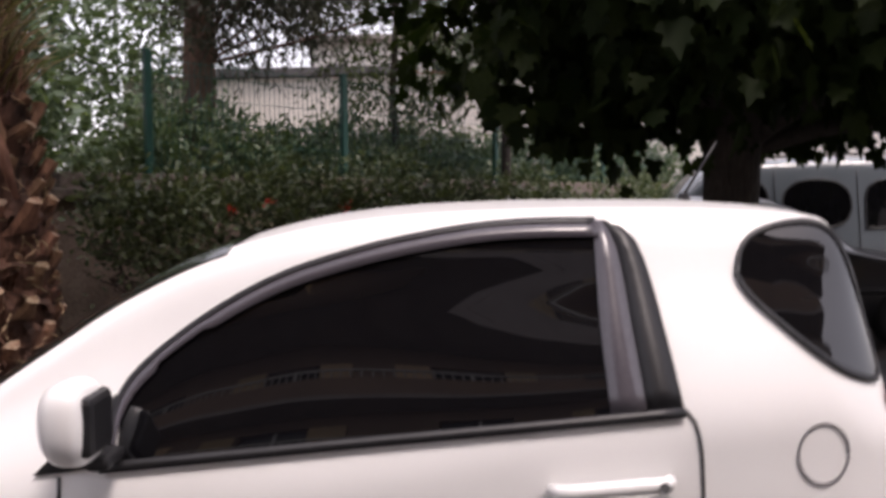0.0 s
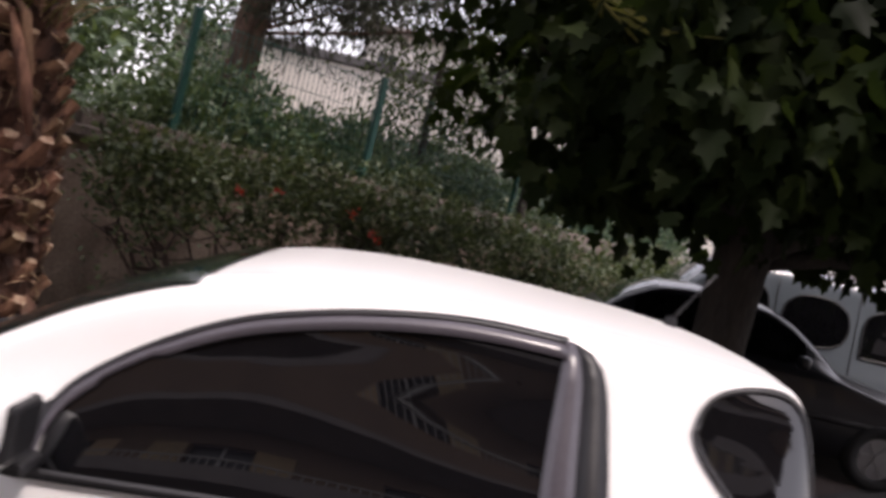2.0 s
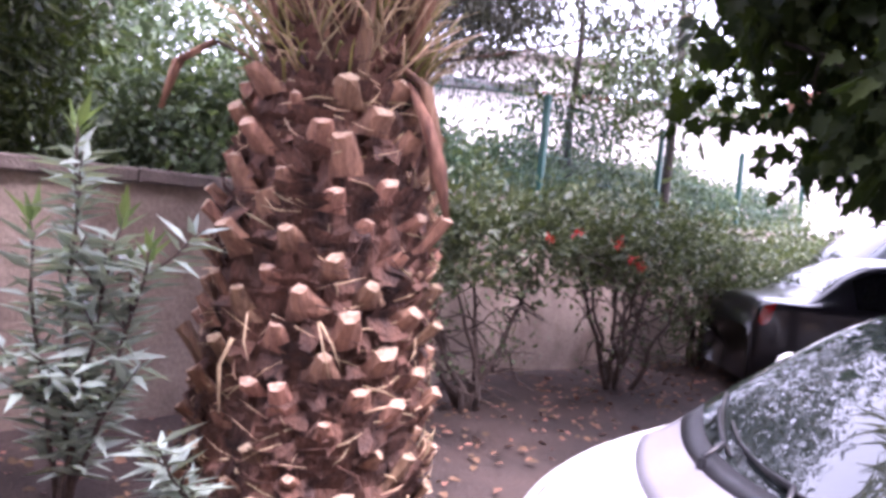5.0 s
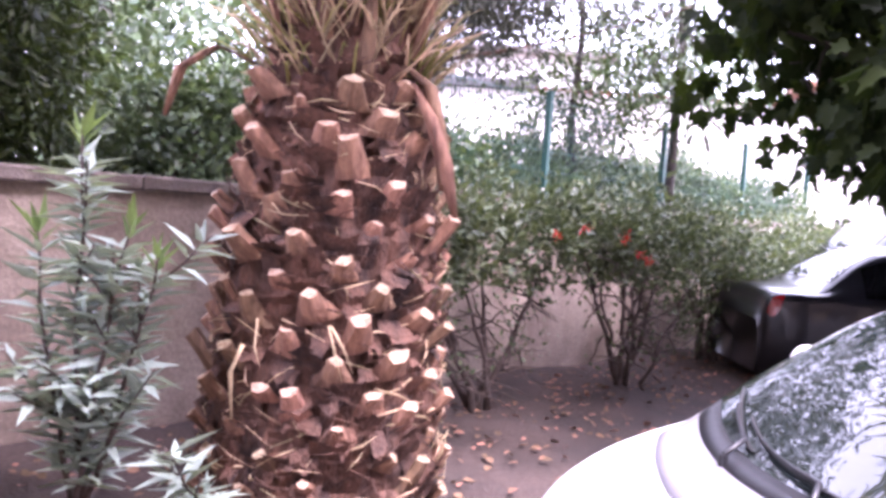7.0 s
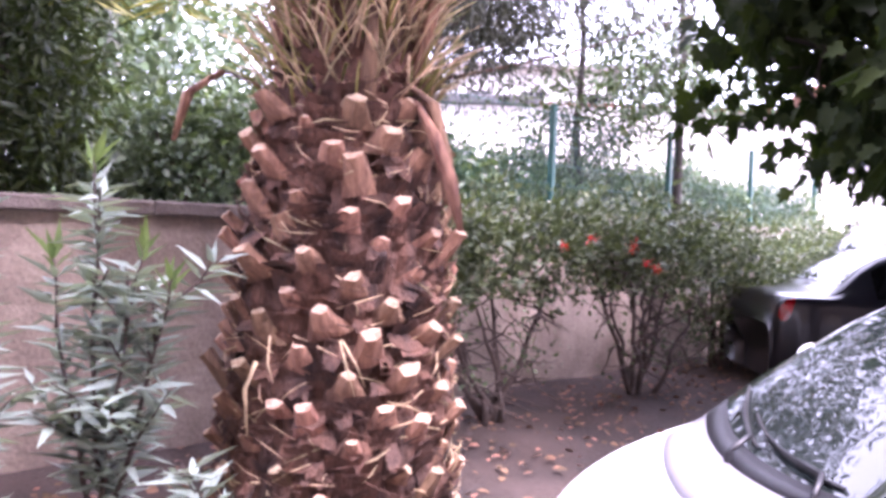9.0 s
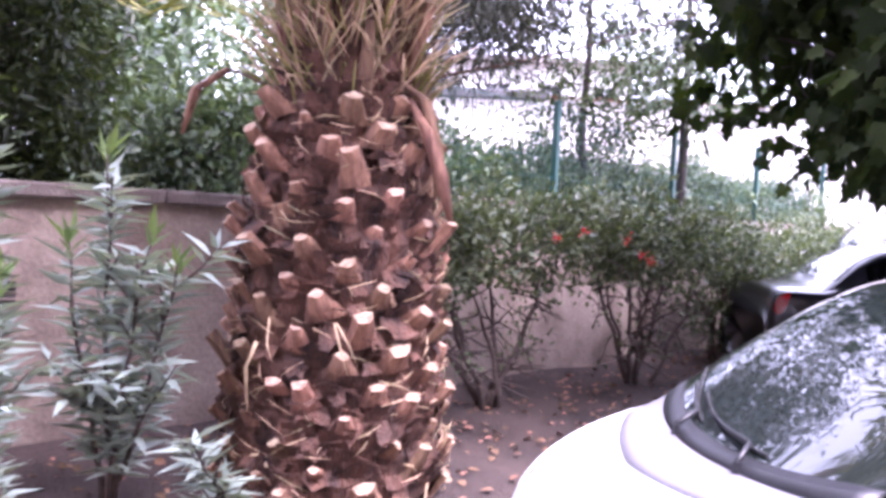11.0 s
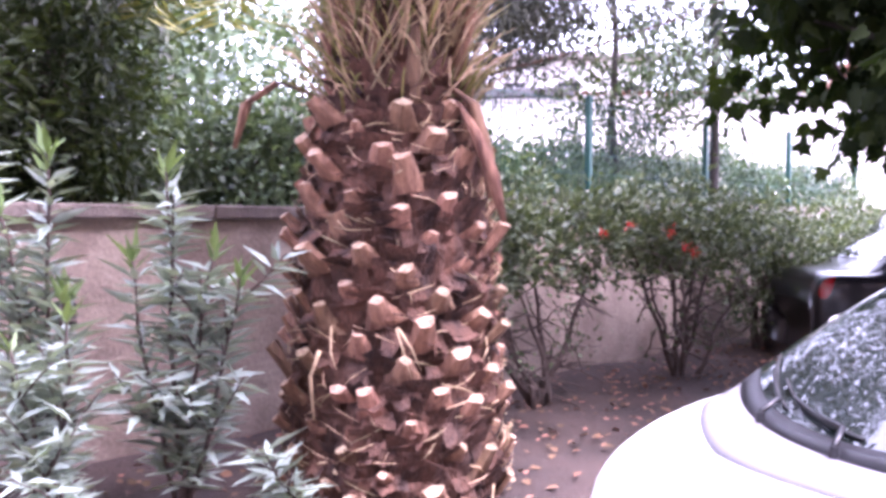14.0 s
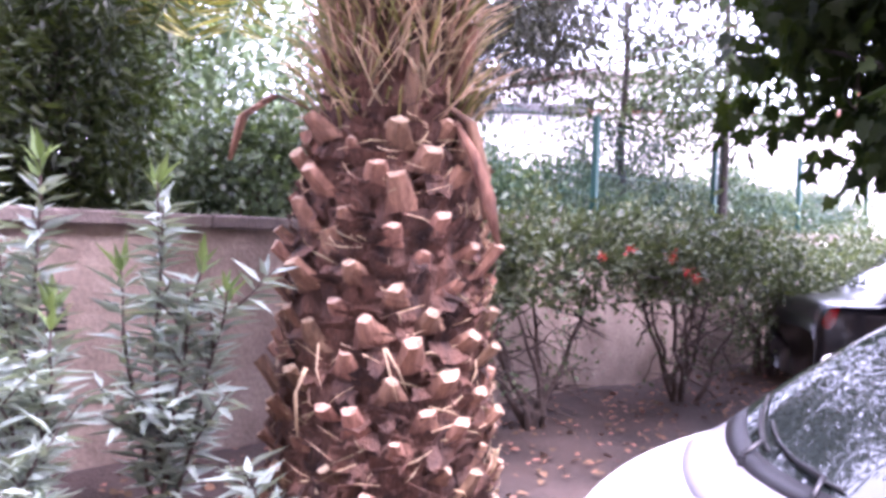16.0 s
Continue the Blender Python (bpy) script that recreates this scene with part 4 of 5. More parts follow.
# ---- wire fence on the wall ----
def wire_fence():
    c = on_wall(0, 0.42, WALL_H + 0.24)
    f = empty("wire_fence", Matrix.Translation(c), "green coated wire mesh fence on steel posts", "fence", kind="")
    ss = [2.45, 4.36, 6.5, 8.6, 10.8]
    for s in ss:
        p = WALL_D * (s * FAR)
        bm = box((0.06, 0.06, 1.05), (p.x, p.y, 0.5), 0.006, turn=math.degrees(math.atan2(WALL_D.y, WALL_D.x)))
        po = part("post", bm, FENCEGREEN, f, "green square steel post")
        part("post_cap", box((0.068, 0.068, 0.02), (p.x, p.y, 1.03), 0.005, turn=math.degrees(math.atan2(WALL_D.y, WALL_D.x))), FENCEGREEN, po)
    turn = Matrix.Rotation(math.atan2(WALL_D.y, WALL_D.x), 4, "Z")
    for a, b in zip(ss[:-1], ss[1:]):
        V, F = [], []

        def bar(s0, s1, z0, z1, w):
            q = len(V)
            for s in (s0 - w, s1 + w):
                for o in (-w, w):
                    for z in (z0 - (w if z0 == z1 else 0), z1 + (w if z0 == z1 else 0)):
                        p = WALL_D * (s * FAR) + WALL_N * o
                        V.append((p.x, p.y, z))
            F.extend([(q, q + 1, q + 3, q + 2), (q + 4, q + 6, q + 7, q + 5), (q, q + 4, q + 5, q + 1), (q + 2, q + 3, q + 7, q + 6), (q, q + 2, q + 6, q + 4), (q + 1, q + 5, q + 7, q + 3)])
        k = a + 0.05
        while k < b - 0.02:
            bar(k, k, 0.03, 0.98, 0.0022)
            k += 0.05
        for z in (0.05, 0.25, 0.45, 0.65, 0.85, 0.96):
            bar(a + 0.03, b - 0.03, z, z, 0.0028)
        pn = link("mesh_panel", V, F, FENCEGREEN, f, smooth=False)
        pn["kind"] = "stuff"


wire_fence()


# ---- plants behind the wall ----
def mass(name, label, category, c, size, n, per, leaf, mat, seed, spread=0.12, stems=4, shape="oval", wide=0.5, mat_stem=None, clip=None, group="", droop=0.0):
    """A leafy mass on its own stems: clumps of leaves within an uneven egg."""
    r = random.Random(seed)
    ob = empty(name, Matrix.Translation(c), label, category, group)
    sx, sy, sz = size
    for k in range(stems):
        tip = Vector((r.uniform(-sx, sx) * 0.6, r.uniform(-sy, sy) * 0.6, r.uniform(0.6, 0.95) * sz))
        run = wander((r.uniform(-0.3, 0.3) * sx, r.uniform(-0.3, 0.3) * sy, -0.03), tip, 6, 0.05, r.random())
        tubes("stem", [(run, [max(0.008, 0.03 * (1 - i / 7)) for i in range(7)])], mat_stem or TWIG, ob, seg=6)
    ph = [r.uniform(0, 6) for _ in range(6)]

    def inside(rr):
        while True:
            x, y, z = rr.uniform(-1, 1), rr.uniform(-1, 1), rr.uniform(0, 1)
            a = math.atan2(y, x)
            lim = 1 + 0.18 * math.sin(3 * a + ph[0]) + 0.14 * math.sin(5 * a + ph[1] + 4 * z) + 0.12 * math.sin(9 * z + ph[2])
            d = math.hypot(x, y) ** 2 + max(0, (z - 0.35) / 0.65) ** 2
            if 0.15 < d < lim and (clip is None or clip(x * sx, y * sy, z * sz)):
                return x * sx, y * sy, z * sz
    pts, out = clumps(n, per, inside, spread, seed)
    way = out / spread * 0.6 + np.array([0, 0, 0.35 - droop])
    leaves("foliage", pts, way, leaf, leaf * wide, mat, ob, shape=shape, spread=0.45, flat=1.1)
    return ob


TZ = WALL_H
for i, (s, back, sx, sz) in enumerate([(3.2, 1.25, 1.0, 0.95), (4.9, 1.35, 1.0, 0.9), (6.6, 1.4, 0.9, 1.0), (1.4, 1.3, 0.8, 0.9), (8.4, 1.4, 1.1, 1.1), (10.2, 1.2, 1.1, 1.0)]):
    c = on_wall(s, back, TZ - 0.02)
    mass("garden_shrub", "leafy dark green garden shrub behind the fence", "shrub", c, (sx, 0.85, sz), 210, 36, 0.075, SHRUBLEAF, 50 + i, spread=0.11, stems=6, wide=0.55, group="garden shrubs")
for i, (s, back, sx, sz) in enumerate([(-1.2, 1.5, 1.0, 3.2), (-2.9, 1.5, 1.1, 3.6), (-4.6, 1.6, 1.1, 3.4), (0.3, 2.2, 0.9, 3.3), (-6.4, 1.6, 1.2, 3.4), (-0.6, 3.2, 1.0, 3.6), (-3.6, 3.4, 1.4, 4.2), (-2.0, 2.6, 1.2, 3.8), (-5.4, 2.8, 1.4, 4.0)]):
    c = on_wall(s, back, TZ - 0.02)
    mass("bamboo_clump", "tall bamboo-like screen of green leaves and canes", "bamboo", c, (sx, 0.9, sz), 420, 36, 0.145, BAMBOOLEAF, 70 + i, spread=0.15, stems=14, shape="lance", wide=0.24, mat_stem=TWIG, group="bamboo screen", droop=0.5)


def tall_tree(name, label, at, height, r0, crown_c, crown_r, n, per, leaf, mat, bark, seed, wide=0.3, shape="lance", limbs=6, droop=0.4, lean=(0, 0), cat="tree"):
    r = random.Random(seed)
    ob = empty(name, Matrix.Translation(at), label, cat)
    run = wander((0, 0, -0.05), (lean[0], lean[1], height), 9, 0.03, seed)
    tubes("trunk", [(run, [r0 * (1.25 if k == 0 else 1 - 0.06 * k) for k in range(10)])], bark, ob, seg=16)
    cc, cr = Vector(crown_c), crown_r
    cs = []
    for k in range(limbs):
        a = 2 * math.pi * k / limbs + r.uniform(-0.3, 0.3)
        z = r.uniform(-0.8, 0.5)
        tip = cc + Vector((math.cos(a) * cr[0] * 0.85, math.sin(a) * cr[1] * 0.85, z * cr[2]))
        i0 = min(9, max(2, int((tip.z - 0.6) / height * 9)))
        lr = wander(run[i0], tip, 6, 0.10, r.random())
        tubes("limb", [(lr, [r0 * 0.13 * (1 - i / 7.5) for i in range(7)])], bark, ob, seg=8)
        cs += lr[2:]

    def inside(rr):
        if rr.random() < 0.65:
            b = cs[rr.randrange(len(cs))]
            return tuple(b + Vector((rr.gauss(0, 0.3), rr.gauss(0, 0.3), rr.gauss(0, 0.22))))
        a, q, z = rr.uniform(0, 2 * math.pi), math.sqrt(rr.random()), rr.uniform(-1, 1)
        return tuple(cc + Vector((math.cos(a) * q * cr[0], math.sin(a) * q * cr[1], z * cr[2] * math.sqrt(max(0, 1 - q * q * 0.8)))))
    pts, out = clumps(n, per, inside, 0.2, seed)
    way = out / 0.2 * 0.5 + np.array([0, 0, -droop])
    leaves("crown", pts, way, leaf, leaf * wide, mat, ob, shape=shape, spread=0.4, flat=1.0)
    return ob


tall_tree("pine_tree", "tall conifer with a red-brown trunk and drooping dark sprays", (-3.0, 9.9, TZ - 0.02), 7.0, 0.2, (1.45, 0, 2.85), (2.1, 1.7, 0.85), 270, 60, 0.13, NEEDLE, PINEBARK, 91, wide=0.22, limbs=9, droop=0.6, cat="pine tree")
tall_tree("garden_tree", "leafy garden tree with thin stems behind the fence", (0.4, 11.2, TZ - 0.02), 3.4, 0.07, (0, 0, 2.2), (1.2, 1.0, 0.8), 90, 36, 0.085, SHRUBLEAF, BARK, 92, wide=0.5, shape="oval", limbs=7)
tall_tree("olive_tree", "pale leafy garden tree with light green foliage", (-0.9, 10.5, TZ - 0.02), 2.8, 0.06, (0, 0, 1.7), (0.9, 0.9, 0.7), 80, 34, 0.08, BAMBOOLEAF, BARK, 93, wide=0.4, shape="oval", limbs=6)


# ---- plane tree by the cars ----
def plane_tree():
    ob = empty("plane_tree", Matrix.Translation((1.61, 5.65, 0)), "broad plane tree with a dark trunk and low hanging lobed leaves", "tree")
    run = wander((0, 0, -0.05), (0.06, 0.1, 2.7), 8, 0.012, 5)
    tubes("trunk", [(run, [0.22, 0.19, 0.175, 0.165, 0.165, 0.17, 0.18, 0.19, 0.15])], BARK, ob, "thick dark brown trunk", seg=18)
    r = random.Random(8)
    nodes = []
    mid, rx, ry = Vector((0.96, 0.75, 0)), 3.0, 2.65
    for k in range(19):
        a = 2 * math.pi * k / 19 + r.uniform(-0.15, 0.15)
        reach = r.uniform(0.55, 0.95)
        tip = mid + Vector((math.cos(a) * reach * rx, math.sin(a) * reach * ry, r.uniform(2.2, 3.5)))
        lr = wander(run[5 + k % 4], tip, 7, 0.09, r.random())
        tubes("limb", [(lr, [0.065 - 0.0075 * i for i in range(8)])], BARK, ob, seg=8)
        nodes += lr[2:]
        for j in range(2):
            p = lr[r.randrange(3, 7)]
            q = p + Vector((r.uniform(-0.6, 0.6), r.uniform(-0.6, 0.6), r.uniform(-0.55, 0.2)))
            br = wander(p, q, 4, 0.04, r.random())
            tubes("twig", [(br, [0.016, 0.013, 0.010, 0.007, 0.004])], BARK, ob, seg=6)
            nodes += br[1:]

    def low(x, y):
        """The skirt of the crown: how far down the leaves hang."""
        a = math.atan2(y - mid.y, x - mid.x)
        return 1.95 + 0.22 * max(0.0, min(1.0, y / 1.5)) + 0.12 * math.sin(3 * a + 0.6) + 0.10 * math.sin(7 * a)

    def inside(rr):
        while True:
            if rr.random() < 0.4:
                b = nodes[rr.randrange(len(nodes))]
                p = b + Vector((rr.gauss(0, 0.3), rr.gauss(0, 0.3), rr.gauss(-0.1, 0.25)))
            else:
                a, q = rr.uniform(0, 2 * math.pi), math.sqrt(rr.random())
                p = mid + Vector((math.cos(a) * q * rx, math.sin(a) * q * ry, rr.uniform(1.8, 5.0 - 1.2 * q * q)))
            e = math.hypot((p.x - mid.x) / rx, (p.y - mid.y) / ry)
            thin = 1.0 if p.z > 3.25 or p.x > 0.2 else 0.5 if p.x > -1.1 else 0.2
            if p.z > low(p.x, p.y) and e < 1.05 and rr.random() < thin:
                return tuple(p)
    pts, out = clumps(1750, 18, inside, 0.17, 31)
    way = out / 0.17 * 0.45 + np.array([0, 0, -0.75])
    leaves("crown", pts, way, 0.16, 0.16, SHADEDPLANELEAF, ob, "large lobed leaves, their green darkened as if backlit", shape="lobed", spread=0.35, flat=1.1, fold=0.2)
    return ob


plane_tree()

# ---- black car and van farther off ----
BLACK = Shell(
    height={0: 0.50, 0.05: 0.66, 0.2: 0.76, 0.6: 0.86, 1.0: 0.92, 1.15: 0.96, 1.4: 1.14, 1.75: 1.36, 2.0: 1.42, 2.5: 1.435, 2.9: 1.40, 3.2: 1.26, 3.45: 1.06, 3.55: 1.0, 3.9: 0.985, 3.98: 0.965, 4.03: 0.86, 4.05: 0.7},
    width={0: 0.52, 0.05: 0.6, 0.2: 0.72, 0.6: 0.80, 1.5: 0.84, 3.0: 0.84, 3.7: 0.82, 3.98: 0.77, 4.05: 0.70},
    roof={0: 0.4, 0.2: 0.55, 1.0: 0.68, 1.4: 0.66, 1.9: 0.58, 2.6: 0.57, 3.1: 0.60, 3.5: 0.70, 3.9: 0.70, 4.05: 0.62},
    shoulder={0: 0.4, 0.2: 0.62, 0.6: 0.76, 1.0: 0.84, 1.4: 0.90, 2.5: 0.92, 3.4: 0.93, 3.8: 0.93, 4.0: 0.89, 4.05: 0.6},
    drop={0: 0.05, 1.0: 0.05, 1.8: 0.08, 2.8: 0.08, 3.5: 0.035, 4.05: 0.03})
VAN = Shell(
    height={0: 0.55, 0.06: 0.75, 0.3: 0.92, 0.8: 1.05, 0.95: 1.12, 1.3: 1.52, 1.6: 1.76, 2.0: 1.83, 3.0: 1.86, 3.8: 1.84, 3.93: 1.78, 3.98: 1.4, 4.03: 0.7},
    width={0: 0.6, 0.06: 0.68, 0.3: 0.78, 0.8: 0.83, 2.0: 0.84, 3.8: 0.84, 3.95: 0.82, 4.03: 0.78},
    roof={0: 0.5, 0.3: 0.62, 0.9: 0.72, 1.4: 0.70, 2.0: 0.68, 3.8: 0.68, 4.03: 0.66},
    shoulder={0: 0.42, 0.3: 0.76, 0.8: 0.92, 1.3: 1.0, 3.8: 1.0, 3.98: 0.95, 4.03: 0.6},
    drop={0: 0.05, 0.8: 0.06, 1.6: 0.10, 3.9: 0.09, 4.03: 0.06})


def mirrored(rows):
    return [[Vector((p.x, -p.y, p.z)) for p in r] for r in rows]


def pane(S, name, low, high, u0, u1, mat, car, label=""):
    """A side pane on both flanks between two lines."""
    for k in (0, 1):
        rows = [[S.side(u, low(u) + (high(u) - low(u)) * j / 6, 0.005) for u in np.linspace(u0, u1, 12)] for j in range(7)]
        patch(name, rows if k == 0 else mirrored(rows), mat, car, label, thick=0)


def rounded_pane(S, name, outline, mat, car, label=""):
    ol = dense(outline + outline[:1], 32)[:-1]
    fill(S, ol, mat, name, car, 0.006, label)
    strip(S, ol + ol[:2], 0.02, TRIM, name + "_seal", car, 0.009)


def black_car():
    m = pose(4.72, 9.15, 0, 0, 0, 0) @ Matrix.Diagonal((-1, -1, 1, 1))
    car = empty("black_car", m, "black saloon car parked beyond the plane tree", "car")
    us = sorted(set([round(x, 4) for x in np.concatenate([np.linspace(0, 0.2, 7), np.linspace(0.2, 3.9, 46), np.linspace(3.9, 4.05, 6)])]))
    V, F = BLACK.mesh(us)
    link("body", V, F, BLACKPAINT, car)
    hi = lambda u: BLACK.h(u) - BLACK.e(u) - 0.03
    lo = lambda u: 0.95
    pane(BLACK, "front_side_window", lo, hi, 1.55, 2.3, TINT, car, "side window")
    pane(BLACK, "rear_side_window", lo, hi, 2.36, 3.15, TINT, car, "side window")
    for nm, u0, u1 in (("windscreen", 1.2, 1.85), ("rear_window", 2.95, 3.42)):
        rows = [[BLACK.top(u, w * BLACK.r(u) * 0.9, 0.006) for w in np.linspace(-1, 1, 15)] for u in np.linspace(u0, u1, 10)]
        patch(nm, rows, SCREEN, car, thick=0)
    for k in (0, 1):
        tl = dense([(3.86, 0.93), (3.98, 0.90), (4.02, 0.74), (3.92, 0.72), (3.86, 0.93)], 18)[:-1]
        cu, cz = np.mean([p[0] for p in tl]), np.mean([p[1] for p in tl])
        rows = [[BLACK.side(cu + (u - cu) * t, cz + (z - cz) * t, 0.01) for u, z in tl + tl[:1]] for t in (1, 0.66, 0.33, 0)]
        patch("tail_lamp", rows if k == 0 else mirrored(rows), REDLAMP, car, "red tail lamp", thick=0)
        hl = dense([(0.05, 0.60), (0.12, 0.70), (0.42, 0.74), (0.38, 0.62), (0.05, 0.60)], 18)[:-1]
        cu, cz = np.mean([p[0] for p in hl]), np.mean([p[1] for p in hl])
        rows = [[BLACK.side(cu + (u - cu) * t, cz + (z - cz) * t, 0.008) for u, z in hl + hl[:1]] for t in (1, 0.66, 0.33, 0)]
        patch("headlamp", rows if k == 0 else mirrored(rows), CLEARLAMP, car, "clear headlamp", thick=0)
        rows = [[BLACK.side(u, 0.55 + d, 0.012) for u in np.linspace(0.7, 3.4, 20)] for d in (-0.03, 0.03)]
        patch("side_strip", rows if k == 0 else mirrored(rows), TRIM, car, thick=0.004)
    for u in (0.75, 3.25):
        for side in (1, -1):
            wheel(car, (u, side * 0.76, 0.30), side, 0.30)
    for side in (1, -1):
        part("mirror", box((0.09, 0.17, 0.12), (1.62, side * 0.92, 0.99), 0.03), BLACKPAINT, car, smooth=True)
    return car


black_car()


def grey_van():
    car = empty("grey_van", pose(1.0, 10.4, 0, 0, 0, 0) @ Matrix.Diagonal((1, -1, 1, 1)), "grey-blue passenger van with rounded side windows", "van")
    us = sorted(set([round(x, 4) for x in np.concatenate([np.linspace(0, 0.3, 7), np.linspace(0.3, 3.8, 40), np.linspace(3.8, 4.03, 9)])]))
    V, F = VAN.mesh(us)
    link("body", V, F, VANPAINT, car)
    rounded_pane(VAN, "front_side_window", [(1.35, 1.06), (1.55, 1.42), (1.75, 1.58), (2.12, 1.60), (2.14, 1.06)], TINT, car, "front door window")
    rounded_pane(VAN, "sliding_door_window", [(2.26, 1.08), (2.28, 1.60), (2.98, 1.60), (2.98, 1.08)], TINT, car, "sliding door window")
    rounded_pane(VAN, "rear_side_window", [(3.12, 1.08), (3.12, 1.60), (3.66, 1.58), (3.74, 1.08)], TINT, car, "rear side window")
    rows = [[VAN.top(u, w * VAN.r(u) * 0.92, 0.006) for w in np.linspace(-1, 1, 13)] for u in np.linspace(1.0, 1.58, 8)]
    patch("windscreen", rows, SCREEN, car, thick=0)
    for u in (2.19, 3.05):
        strip(VAN, [(u, z) for z in np.linspace(0.35, 1.7, 16)], 0.012, TRIM, "door_gap", car, 0.004)
    tl = dense([(3.86, 1.5), (3.95, 1.48), (3.98, 1.0), (3.88, 1.0), (3.86, 1.5)], 18)[:-1]
    fill(VAN, tl, REDLAMP, "tail_lamp", car, 0.01, "tall red tail lamp")
    strip(VAN, [(u, 0.62) for u in np.linspace(0.5, 3.9, 24)], 0.10, TRIM, "side_strip", car, 0.012)
    for side in (0.55, -0.55):
        v, f = tube_data([VAN.top(u, side, 0.05 if 1.8 < u < 3.5 else 0.0) for u in np.linspace(1.75, 3.55, 14)], [0.014] * 14, 8)
        link("roof_rail", v, f, TRIM, car)
    for u in (0.75, 3.35):
        for side in (1, -1):
            wheel(car, (u, side * 0.76, 0.31), side, 0.31)
    return car


grey_van()


# ---- goal, tiled wall and houses behind the garden ----
def goal_post_set():
    g = empty("football_goal", pose(-4.28, 14.0, TZ - 0.03), "white tube football goal, its crossbar greyed to look backlit", "goal")
    for x in (0.0, 3.0):
        part("post", box((0.12, 0.12, 2.02), (x, 0, 1.0), 0.02), WHITEPAINT, g)
    part("crossbar", box((3.3, 0.14, 0.16), (1.5, -0.01, 2.08), 0.03), SHADEBAR, g, "crossbar in dark grey for its backlit shade")
    tubes("back_stay", [([(x, 0, 1.95), (x, 0.9, 0.0)], [0.025, 0.025]) for x in (0.0, 3.0)], WHITEPAINT, g)


goal_post_set()


def tiled_wall():
    # A lone panel added in place of a low building's wall and tiled eave.
    w = empty("low_house_front", pose(-8.5, 21.0, TZ - 0.05), "panel standing in for a low white building with a clay tile eave", "wall")
    part("panel", box((15, 0.25, 3.1), (7.5, 0, 1.5), 0.01), FACADE, w)
    me = None
    for k in range(72):
        x = 0.1 + k * 0.21
        if me is None:
            bm = bmesh.new()
            for j in range(9):
                a = math.pi * j / 8
                for y in (-0.3, 0.3):
                    bm.verts.new((0.1 * math.cos(a), y, 0.085 * math.sin(a)))
            bm.verts.ensure_lookup_table()
            for j in range(8):
                bm.faces.new((bm.verts[2 * j], bm.verts[2 * j + 1], bm.verts[2 * j + 3], bm.verts[2 * j + 2]))
            ob = part("ridge_tile", bm, TILE, w)
            me = ob.data
        else:
            ob = new("ridge_tile", me)
            ob.parent = w
        ob.matrix_basis = Matrix.Translation((x, 0, 3.06))


tiled_wall()


def house(name, at, turn, size, storeys, bays, label, wallmat, roof=True, balcony=False, shutters=False):
    """A block with storeys, window openings set back, shutters and a roof."""
    L, D, H = size
    h = empty(name, pose(*at, 0, 0, turn), label, "building")
    fl = H / storeys
    bw = L / bays
    bm = bmesh.new()
    # front as piers and spandrels round the openings
    for s in range(storeys):
        z0 = s * fl
        sill, head = (0.9, 2.2) if not balcony else (0.15, 2.25)
        box((L, 0.3, sill), (L / 2, 0.15, z0 + sill / 2), bm=bm)
        box((L, 0.3, fl - head), (L / 2, 0.15, z0 + (fl + head) / 2), bm=bm)
        for b in range(bays + 1):
            x0 = b * bw - bw * 0.3 if b else 0
            x1 = b * bw + bw * 0.3 if b < bays else L
            box((x1 - x0, 0.3, head - sill), ((x0 + x1) / 2, 0.15, z0 + (sill + head) / 2), bm=bm)
    box((L, 0.2, H), (L / 2, D, H / 2), bm=bm)
    for x in (0.1, L - 0.1):
        box((0.2, D, H), (x, D / 2, H / 2), bm=bm)
    part("wall", bm, wallmat, h)
    part("roof", box((L + 0.8, D + 1.2, 0.25), (L / 2, D / 2 - 0.2, H + 0.12), 0.02), SLAB if not roof else TILE, h)
    for s in range(storeys):
        z0 = s * fl
        sill, head = (0.9, 2.2) if not balcony else (0.15, 2.25)
        for b in range(bays):
            x = (b + 0.5) * bw
            wd = part("window", box((bw * 0.4, 0.05, head - sill), (x, 0.22, z0 + (sill + head) / 2)), HOUSEGLASS, h)
            part("window_frame", box((0.06, 0.07, head - sill), (x, 0.2, z0 + (sill + head) / 2)), WHITEPAINT, wd)
            if shutters and (b + s) % 3 != 2:
                for sd in (-1, 1):
                    part("shutter", box((bw * 0.19, 0.05, head - sill), (x + sd * bw * 0.30, -0.03, z0 + (sill + head) / 2), 0.01), SHUTTER, wd, "ochre wooden shutter")
        if balcony:
            part("balcony", box((L, 1.3, 0.18), (L / 2, -0.65, z0 + 0.05), 0.01), SLAB, h)
            part("balcony_front", box((L, 0.1, 0.62), (L / 2, -1.25, z0 + 0.45), 0.01), BROWNFACADE if s % 2 else SLAB, h)
            bm = bmesh.new()
            for k in range(int(L / 0.16)):
                box((0.02, 0.03, 0.3), (0.1 + k * 0.16, -1.25, z0 + 0.9), bm=bm)
            box((L, 0.05, 0.05), (L / 2, -1.25, z0 + 1.06), bm=bm)
            part("railing", bm, RAILING, h)
    return h


house("apartment_house", (-9.0, 46.0, 0), 0, (14, 9, 10), 3, 5, "white apartment house with balconies beyond the garden", FACADE, roof=False, balcony=True)
house("street_house", (9.0, 30.0, 0), -12, (12, 9, 6.4), 2, 4, "pale sunlit two-storey house down the street", FACADE)
house("balcony_block", (22.0, -4.5, 0), 196, (40, 10, 17.5), 6, 12, "brown apartment block with long balconies and ochre shutters", BROWNFACADE, roof=False, balcony=True, shutters=True)

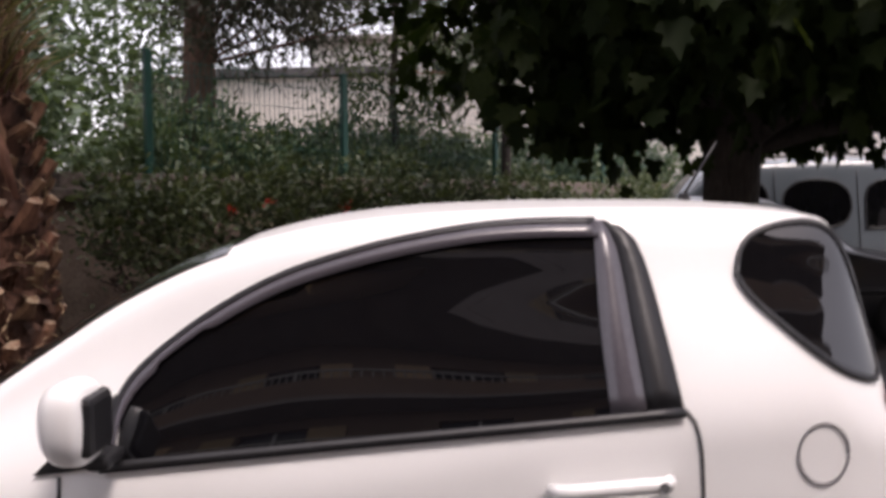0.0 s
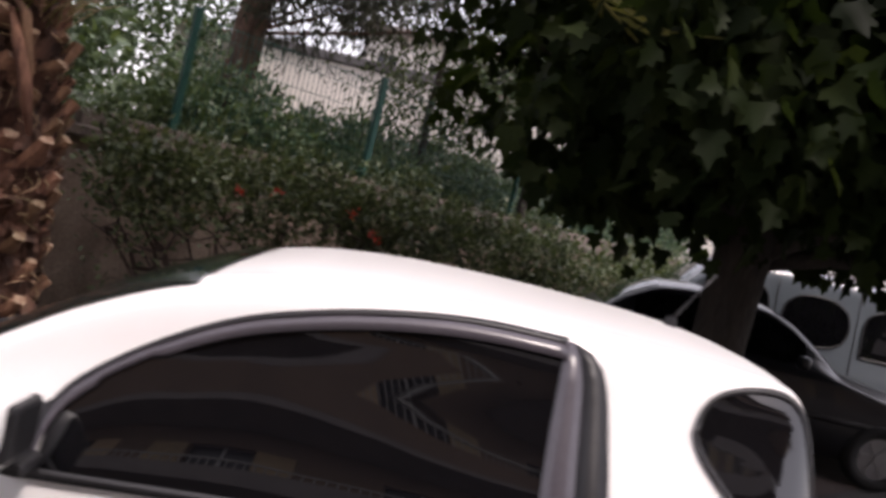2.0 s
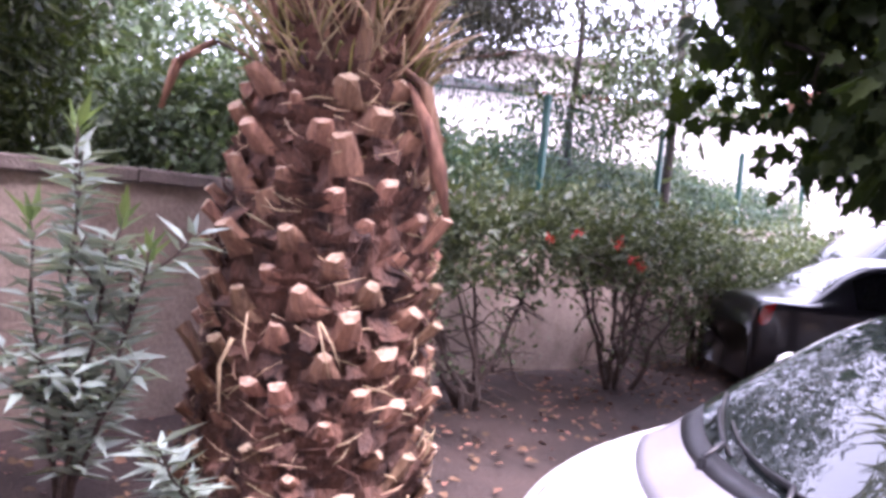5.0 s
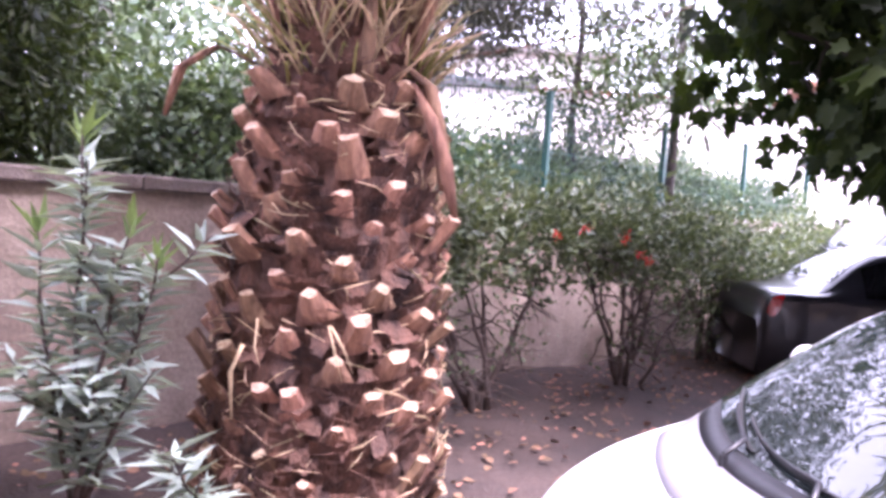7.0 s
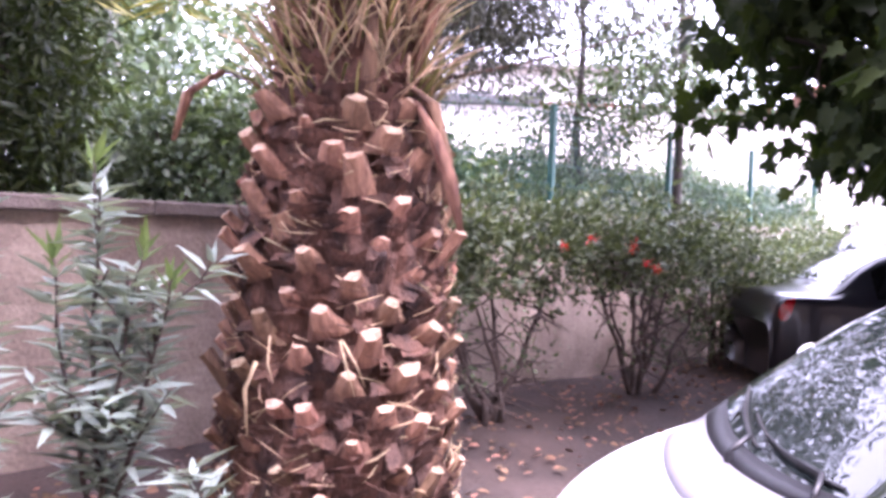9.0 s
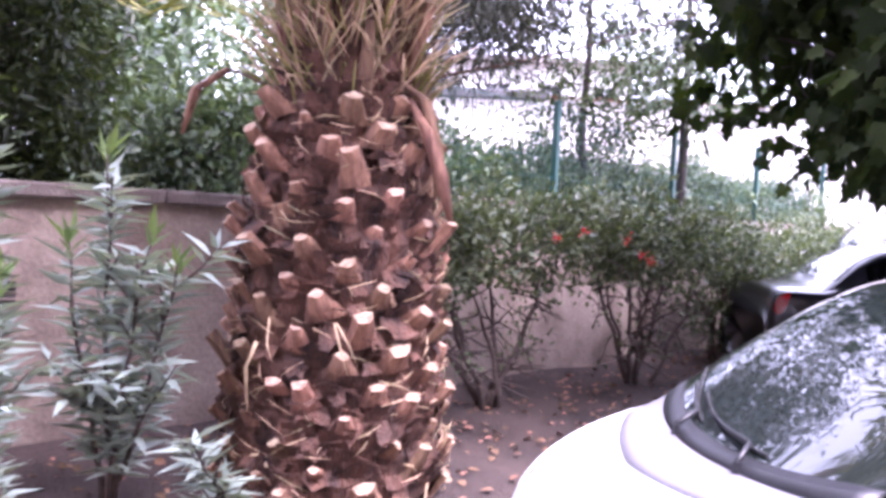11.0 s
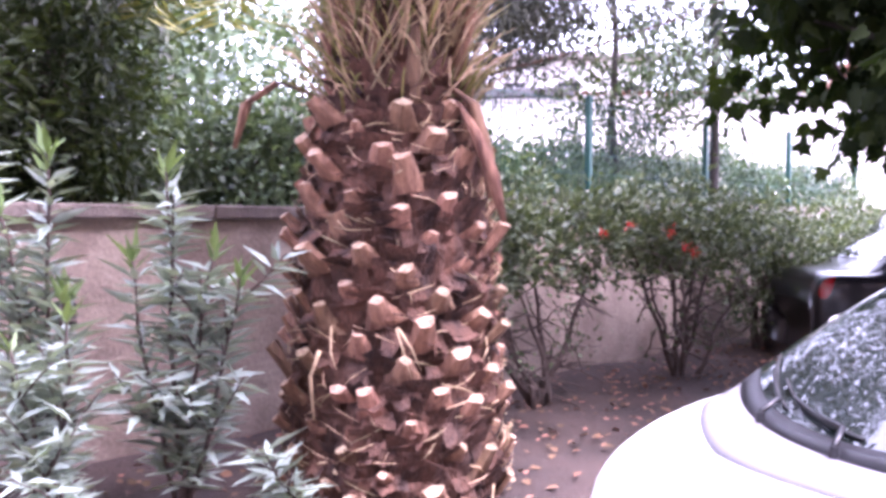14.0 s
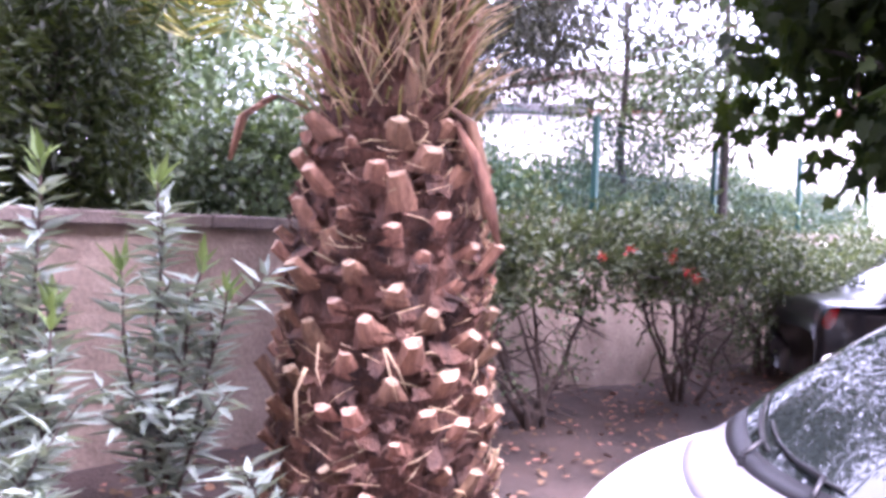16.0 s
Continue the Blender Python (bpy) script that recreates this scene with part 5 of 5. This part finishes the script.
# far greenery and bollards
for i, (x, y, sx, sz) in enumerate([(8.2, 14.5, 1.6, 1.9), (12.0, 17.0, 2.0, 2.4), (4.6, 15.5, 1.5, 1.5)]):
    mass("roadside_bush", "bright yellow-green roadside bush", "bush", (x, y, -0.02), (sx, 1.2, sz), 130, 34, 0.14, BAMBOOLEAF, 130 + i, spread=0.22, stems=5, shape="lance", wide=0.3, group="roadside bushes")
for i, (x, y, h) in enumerate([(-9, 19, 7.5), (-14, 15, 8), (-8.5, 12, 6.5)]):
    mass("far_tree", "leafy tree far behind the garden", "tree", (x, y, TZ - 0.1), (2.6, 2.2, h), 260, 40, 0.2, SHRUBLEAF, 150 + i, spread=0.4, stems=3, wide=0.5, mat_stem=BARK, group="far trees")


def bollard(x, y):
    b = empty("bollard", pose(x, y, 0), "thin dark metal bollard by the road", "bollard", "bollards")
    bm = bmesh.new()
    bmesh.ops.create_cone(bm, cap_ends=True, segments=14, radius1=0.05, radius2=0.045, depth=1.0, matrix=pose(0, 0, 0.5))
    part("tube", bm, TRIM, b, smooth=True)
    bm = bmesh.new()
    bmesh.ops.create_uvsphere(bm, u_segments=14, v_segments=8, radius=0.06, matrix=pose(0, 0, 1.0))
    part("knob", bm, TRIM, b, smooth=True)


for k in range(3):
    bollard(5.2 + 1.6 * k, 12.9 + 0.4 * k)

# fallen leaves on the soil and the kerb pieces last
pts = []
r = random.Random(77)
for k in range(1500):
    s, b = r.uniform(-2, 9), -abs(r.gauss(0.9, 0.8)) - 0.1
    if -3.3 < b:
        p = on_wall(s, b, 0.06)
        pts.append((p.x, p.y, 0.045 + 0.03 * max(0, 1 + b / 3.6) ** 2 + r.uniform(0, 0.015)))
fl = leaves("fallen_leaves", pts, rng.normal(0, 1, (len(pts), 3)) * np.array([1, 1, 0.12]), 0.06, 0.04, DRYLEAF, shape="oval", flat=0.25, spread=0.05)
tagged(fl, "dry brown leaves scattered on the soil", "fallen leaves", kind="stuff")
copings()


def wall_vent(s, z):
    """A small dark vent with slats, let into the wall."""
    turn = math.degrees(math.atan2(WALL_D.y, WALL_D.x))
    p = on_wall(s, -0.022, z)
    v = empty("wall_vent", pose(p.x, p.y, p.z, 0, 0, turn), "small dark slatted vent in the wall", "vent")
    part("recess", box((0.10, 0.03, 0.12), (0, 0.004, 0), 0.004), TRIM, v)
    for k in range(3):
        part("slat", box((0.09, 0.012, 0.016), (0, -0.014, -0.035 + 0.035 * k), 0.003), COPING, v)


wall_vent(-0.51, 0.93)
